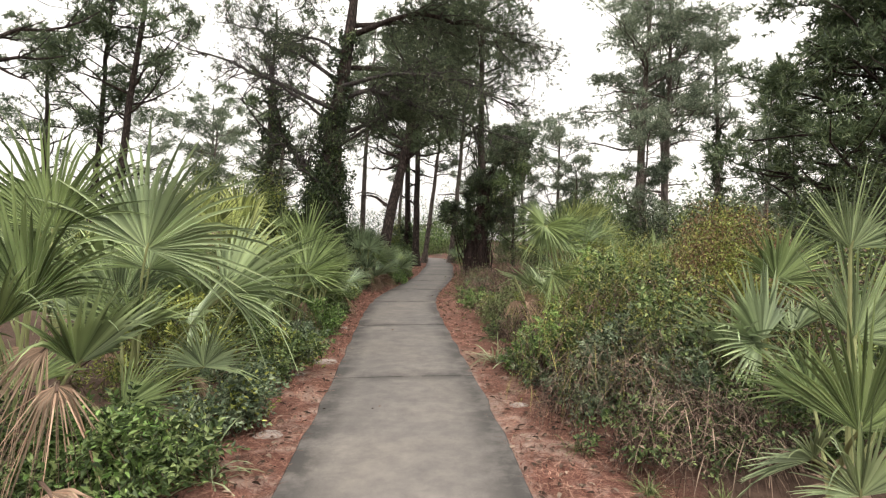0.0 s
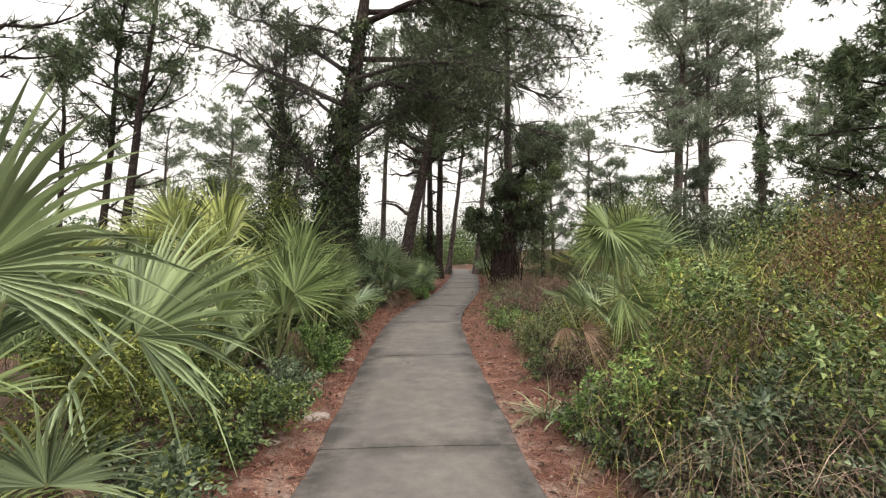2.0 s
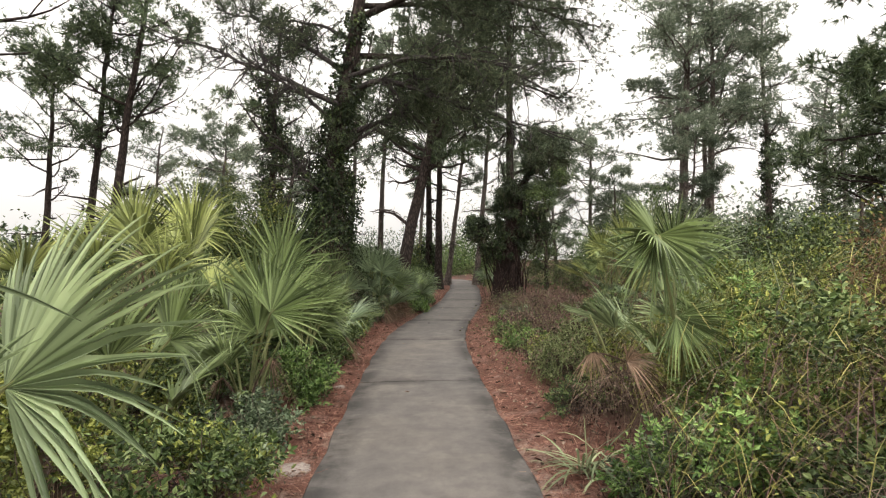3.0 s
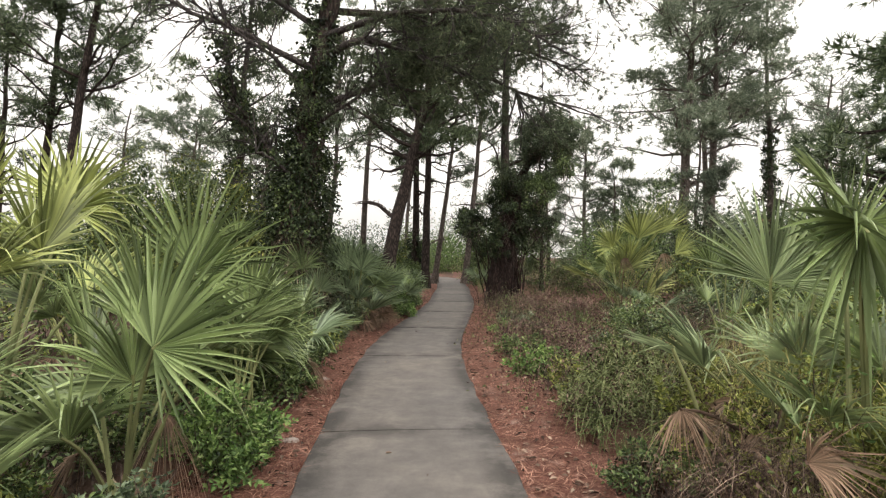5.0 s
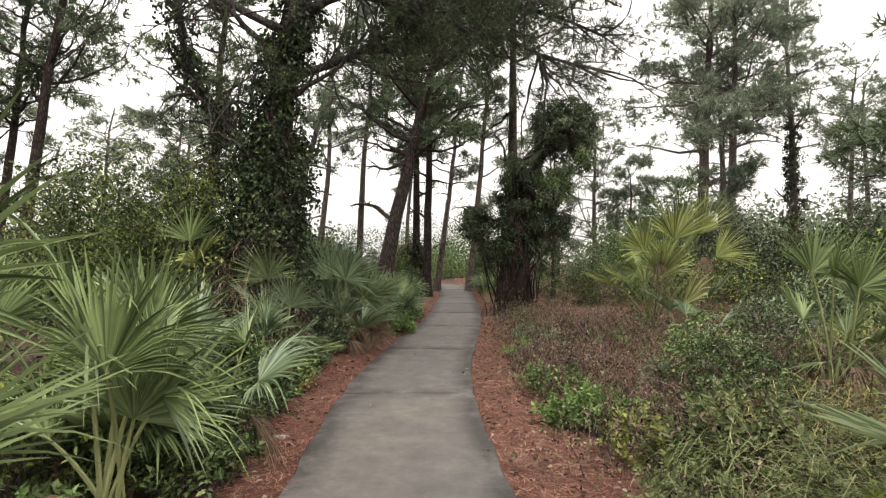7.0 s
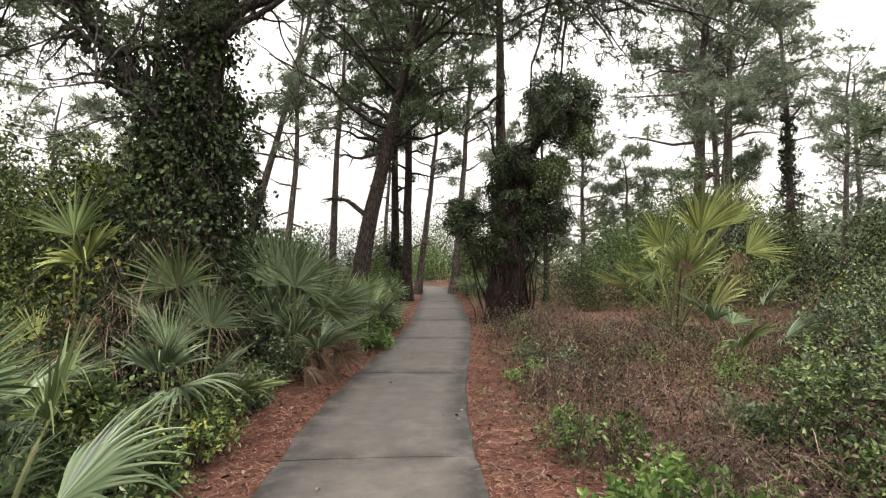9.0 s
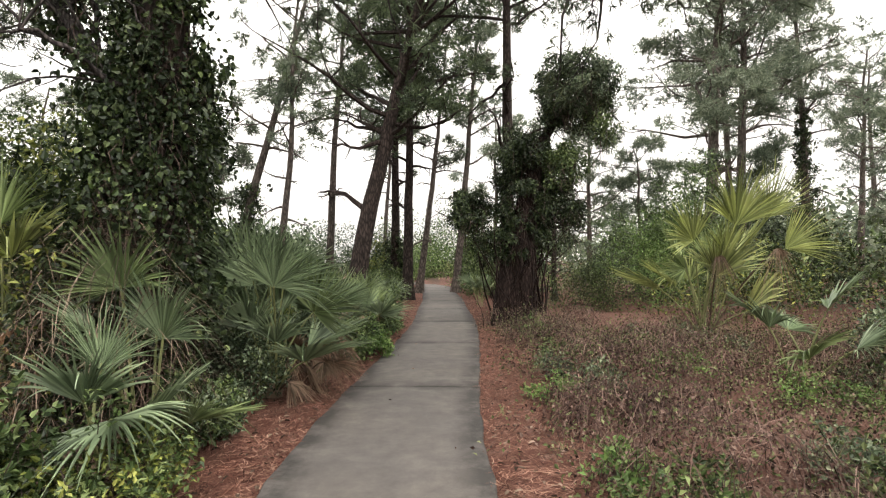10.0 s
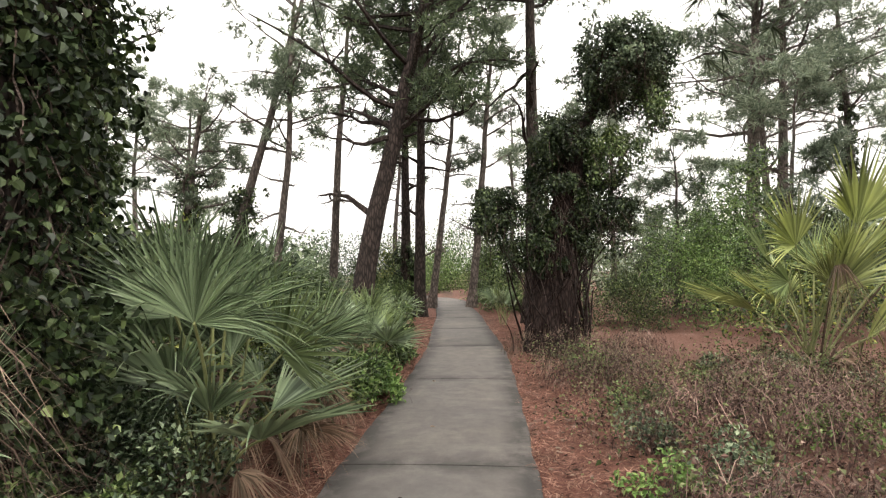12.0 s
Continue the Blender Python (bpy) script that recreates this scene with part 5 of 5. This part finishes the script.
tangle((4.3, 13.2), (1.1, 0.7, 0.75), 7, 1600, M_DRY, 0.45, 0.005, "heap of dark dry stems in the brush")
tangle((1.75, 3.55), (0.55, 0.4, 0.45), 13, 900, M_DRY, 0.4, 0.006, "heap of dark dry stems beside the path")
tangle((1.3, 9.6), (0.6, 0.9, 0.45), 14, 800, M_GRASS, 0.45, 0.007, "rank green grass and stems in the brush")
tangle((2.2, 10.3), (0.9, 0.9, 0.7), 15, 700, M_THREAD, 0.45, 0.007, "rank yellow-green grass in the brush")
tangle((1.4, 22.3), (1.0, 0.8, 0.55), 12, 1100, M_DRY, 0.5, 0.006, "dark dead stems heaped at the foot of a trunk")
tangle((1.35, 12.5), (0.4, 0.35, 0.35), 8, 700, M_DRY, 0.3, 0.004, "heap of dark dry stems in the brush")
tangle((-3.3, 14.4), (0.7, 0.5, 1.9), 9, 1500, M_DRY, 0.7, 0.007, "brown dead vine stems hanging by the tree foot")
tangle((2.6, 10.2), (1.3, 1.2, 0.55), 10, 1500, M_GRASS, 0.5, 0.006, "rank green grass and stems in the brush")
tangle((5.0, 16.0), (1.4, 1.6, 0.7), 11, 1800, M_DRY, 0.5, 0.006, "heap of dark dry stems in the brush")

rng = np.random.default_rng(51)
for k in range(26):
    y = rng.uniform(11.2, 21.5)
    x = path_x(y) + HALF + 0.9 + 5.0 * rng.random() ** 1.3
    tangle((x, y), (rng.uniform(0.35, 0.8), rng.uniform(0.35, 0.7), rng.uniform(0.28, 0.6)), 60 + k, 620, M_WIRY if k % 4 else M_DRY, 0.42, 0.007, "low heap of brown dry stems in the brush")
for k in range(30):
    y = rng.uniform(11.0, 20.5)
    x = path_x(y) + HALF + 0.8 + 4.5 * rng.random()
    shrub((x, y), (rng.uniform(0.25, 0.5), rng.uniform(0.25, 0.5), rng.uniform(0.2, 0.42)), 400 + k, 520, 0.045, (M_LEAF, M_LEAF_BLUE, M_LEAF_FRESH)[k % 3], label="small sprawling green plant in the dry brush", group="plants in the dry brush",
          clumps=14, stems=24)

# ---- dry brush on the open side ----
rng = np.random.default_rng(31)
n = 15000
x, y = rng.uniform(0.35, 7.5, n), rng.uniform(10.5, 24.5, n)
keep = (x > path_x(y) + HALF + 0.55 + 0.25 * np.sin(y * 1.7)) & ~((x > 1.9) & (y > 20.5))
x, y = x[keep], y[keep]
base = np.stack([x, y, ground_z(x, y)], -1)
tall = 0.44 + 0.24 * np.sin(x * 1.9) * np.sin(y * 1.3 + 1)
tip = base + rand_dir(rng, len(x), 0.9) * (tall * rng.uniform(0.5, 1.5, len(x)))[:, None]
tip[:, 2] = np.maximum(tip[:, 2], base[:, 2] + 0.03)
g = Geo()
half = rng.random(len(x)) < 0.6
for sel, slot in ((half, 0), (~half, 2)):
    blades(g, base[sel], unit(tip - base)[sel], np.linalg.norm(tip - base, axis=1)[sel] * 1.1, 0.0055, rng.uniform(0.2, 1.1, int(sel.sum())), 4, slot)
pk = rng.integers(0, len(x), 36000)
p = base[pk] + (tip[pk] - base[pk]) * rng.uniform(0.3, 1.05, (36000, 1)) + rng.normal(size=(36000, 3)) * 0.05
p[:, 2] = np.maximum(p[:, 2], 0.03)
sz = rng.uniform(0.02, 0.05, 36000)
leaves(g, p, rand_dir(rng, 36000), rand_dir(rng, 36000, 0.6), sz, sz * 0.55, slot=0)
pk = rng.integers(0, len(x), 26000)
p = base[pk] + (tip[pk] - base[pk]) * rng.uniform(0.4, 1.1, (26000, 1)) + rng.normal(size=(26000, 3)) * 0.05
p[:, 2] = np.maximum(p[:, 2], 0.03)
sz = rng.uniform(0.02, 0.05, 26000)
leaves(g, p, rand_dir(rng, 26000), rand_dir(rng, 26000, 0.8), sz, sz * 0.6, slot=1)
brush = part("dry_brush", g, [M_WIRY, M_GRASS, M_DRY])
tagged(brush, "low tangle of dry brown stems with sparse green leaves", "brush", kind="stuff")

# ---- pine straw along the path ----
rng = np.random.default_rng(32)
n = 60000
y = 1.2 + 30 * rng.random(n) ** 1.15
side = np.where(rng.random(n) < 0.5, -1, 1)
x = path_x(y) + side * (HALF + 0.01 + 0.85 * rng.random(n) ** 1.2)
a = rng.random(n) * 6.283
d = np.stack([np.cos(a), np.sin(a), rng.normal(size=n) * 0.12], -1)
p = np.stack([x, y, ground_z(x, y) + 0.006 + rng.random(n) * 0.018], -1)
ln = rng.uniform(0.05, 0.15, n)
s = np.stack([-np.sin(a), np.cos(a), np.zeros(n)], -1) * (0.0014 + 0.00013 * y)[:, None]
bow = s * rng.normal(size=(n, 1)) * 5
g = Geo()
v = np.stack([p - s, p + s, p + d * ln[:, None] * 0.5 + s + bow, p + d * ln[:, None] * 0.5 - s + bow, p + d * ln[:, None]], 1)
o = np.arange(n)[:, None] * 5
g.add(v, o + np.array([[0, 1, 2, 3]]))
g.f.append((o + np.array([[3, 2, 4]]), 0))
straw = part("pine_straw", g, M_STRAW)
tagged(straw, "red-brown fallen pine needles lying along the path", "pine straw", kind="stuff")

n = 2600
y = 1.4 + 24 * rng.random(n) ** 1.4
side = np.where(rng.random(n) < 0.5, -1, 1)
x = path_x(y) + side * (HALF + 0.03 + 0.8 * rng.random(n))
on = rng.random(n) < 0.007
x = np.where(on, path_x(y) + rng.uniform(-0.75, 0.75, n), x)
p = np.stack([x, y, np.where(on, 0.012, ground_z(x, y) + 0.022)], -1)
a = rng.random(n) * 6.283
g = Geo()
sz = rng.uniform(0.025, 0.075, n)
leaves(g, p, np.stack([np.cos(a), np.sin(a), rng.normal(size=n) * 0.1], -1), unit(UP + rng.normal(size=(n, 3)) * 0.2), sz, sz * 0.45, full=True)
tagged(part("fallen_leaves", g, M_DRY), "small dry brown leaves scattered on the verge and path", "leaf litter", kind="stuff")

# ---- tufts of grass and one arching clump ----
def grass_clump(at, seed, n, length, width, leaf, label, droop=0.6, lift=0.9):
    rng = np.random.default_rng(seed)
    z = float(ground_z(at[0], at[1]))
    g = Geo()
    base = np.array([at[0], at[1], z]) + rng.normal(size=(n, 3)) * np.array([0.05, 0.05, 0.0]) * length * 2
    blades(g, base, rand_dir(rng, n, lift), length * rng.uniform(0.6, 1.2, n), width, droop * rng.uniform(0.5, 1.5, n), 6)
    ob = part("grass_clump", g, leaf)
    return tagged(ob, label, "grass", "grass clumps by the path")


grass_clump((0.7, 6.72), 1, 64, 0.62, 0.022, M_GRASS_PALE, "arching clump of broad grey-green blades by the path edge", 0.5)
grass_clump((-1.5, 3.35), 2, 26, 0.6, 0.016, M_GRASS_PALE, "yellow-green arching grass blades at the path edge", 0.7)
for k, (x, y, n, ln, m) in enumerate([(1.0, 3.9, 60, 0.28, M_GRASS), (1.25, 3.2, 90, 0.22, M_GRASS), (1.0, 9.0, 60, 0.3, M_GRASS), (1.45, 9.4, 90, 0.38, M_GRASS), (0.6, 12.9, 40, 0.25, M_GRASS), (1.6, 3.0, 80, 0.25, M_GRASS),
                                      (2.0, 10.9, 80, 0.4, M_GRASS), (2.4, 10.0, 90, 0.45, M_GRASS), (1.2, 22.0, 60, 0.3, M_GRASS), (3.0, 11.3, 90, 0.45, M_GRASS), (0.1, 15.4, 30, 0.2, M_GRASS), (0.45, 14.3, 40, 0.2, M_GRASS)]):
    grass_clump((x, y), 10 + k, n, ln, 0.007, m, "small clump of thin green grass in the litter", 0.6)


def flat_stone(at, r, seed):
    """A low, worn, irregular stone half sunk in the litter."""
    rng = np.random.default_rng(seed)
    bm = bmesh.new()
    bmesh.ops.create_icosphere(bm, subdivisions=2, radius=1.0)
    z = float(ground_z(at[0], at[1]))
    for v in bm.verts:
        k = 1 + 0.3 * noise.noise(v.co * 1.3 + Vector((seed, 0, 0)))
        v.co = Vector((at[0] + v.co.x * r * k, at[1] + v.co.y * r * 0.75 * k, z + 0.002 + v.co.z * 0.022 * k))
    me = bpy.data.meshes.new("flat_stone")
    bm.to_mesh(me)
    bm.free()
    me.materials.append(M_STONE)
    return tagged(new("flat_stone", me), "pale worn flat stone half buried in pine straw", "stone", "stones at the path edge")


M_STONE, nt, b = mat("pale_stone")
c = ramp(nt, noise_tex(nt, 25.0, 6.0, 0.7), [(0.3, (0.18, 0.145, 0.125)), (0.7, (0.34, 0.29, 0.255))])
nt.links.new(c, b.inputs["Base Color"])
b.inputs["Roughness"].default_value = 0.9
bump(nt, b, noise_tex(nt, 60.0, 5.0, 0.7), 0.5, 0.01)
for k, (x, y, r) in enumerate([(-1.5, 6.75, 0.17), (-1.62, 5.95, 0.07), (-1.4, 4.2, 0.12), (-1.75, 9.35, 0.08), (0.72, 5.0, 0.09), (-2.0, 11.6, 0.07)]):
    flat_stone((x, y), r, k)

grass_clump((2.65, 6.9), 60, 8, 1.65, 0.04, M_LEAF_BLUE, "tall stiff grey-green spike leaves rising from a mound", 0.04, 7.0)
g = Geo()
tube(g, np.array([[1.44, 8.45, 0.0], [1.36, 8.42, 0.4], [1.25, 8.4, 0.7], [1.13, 8.4, 0.97]]), [0.016, 0.014, 0.013, 0.012], 7)
tagged(part("palm_stalk", g, M_PETIOLE, smooth=True), "bare pale green broken palm stalk standing in the brush", "stalk")
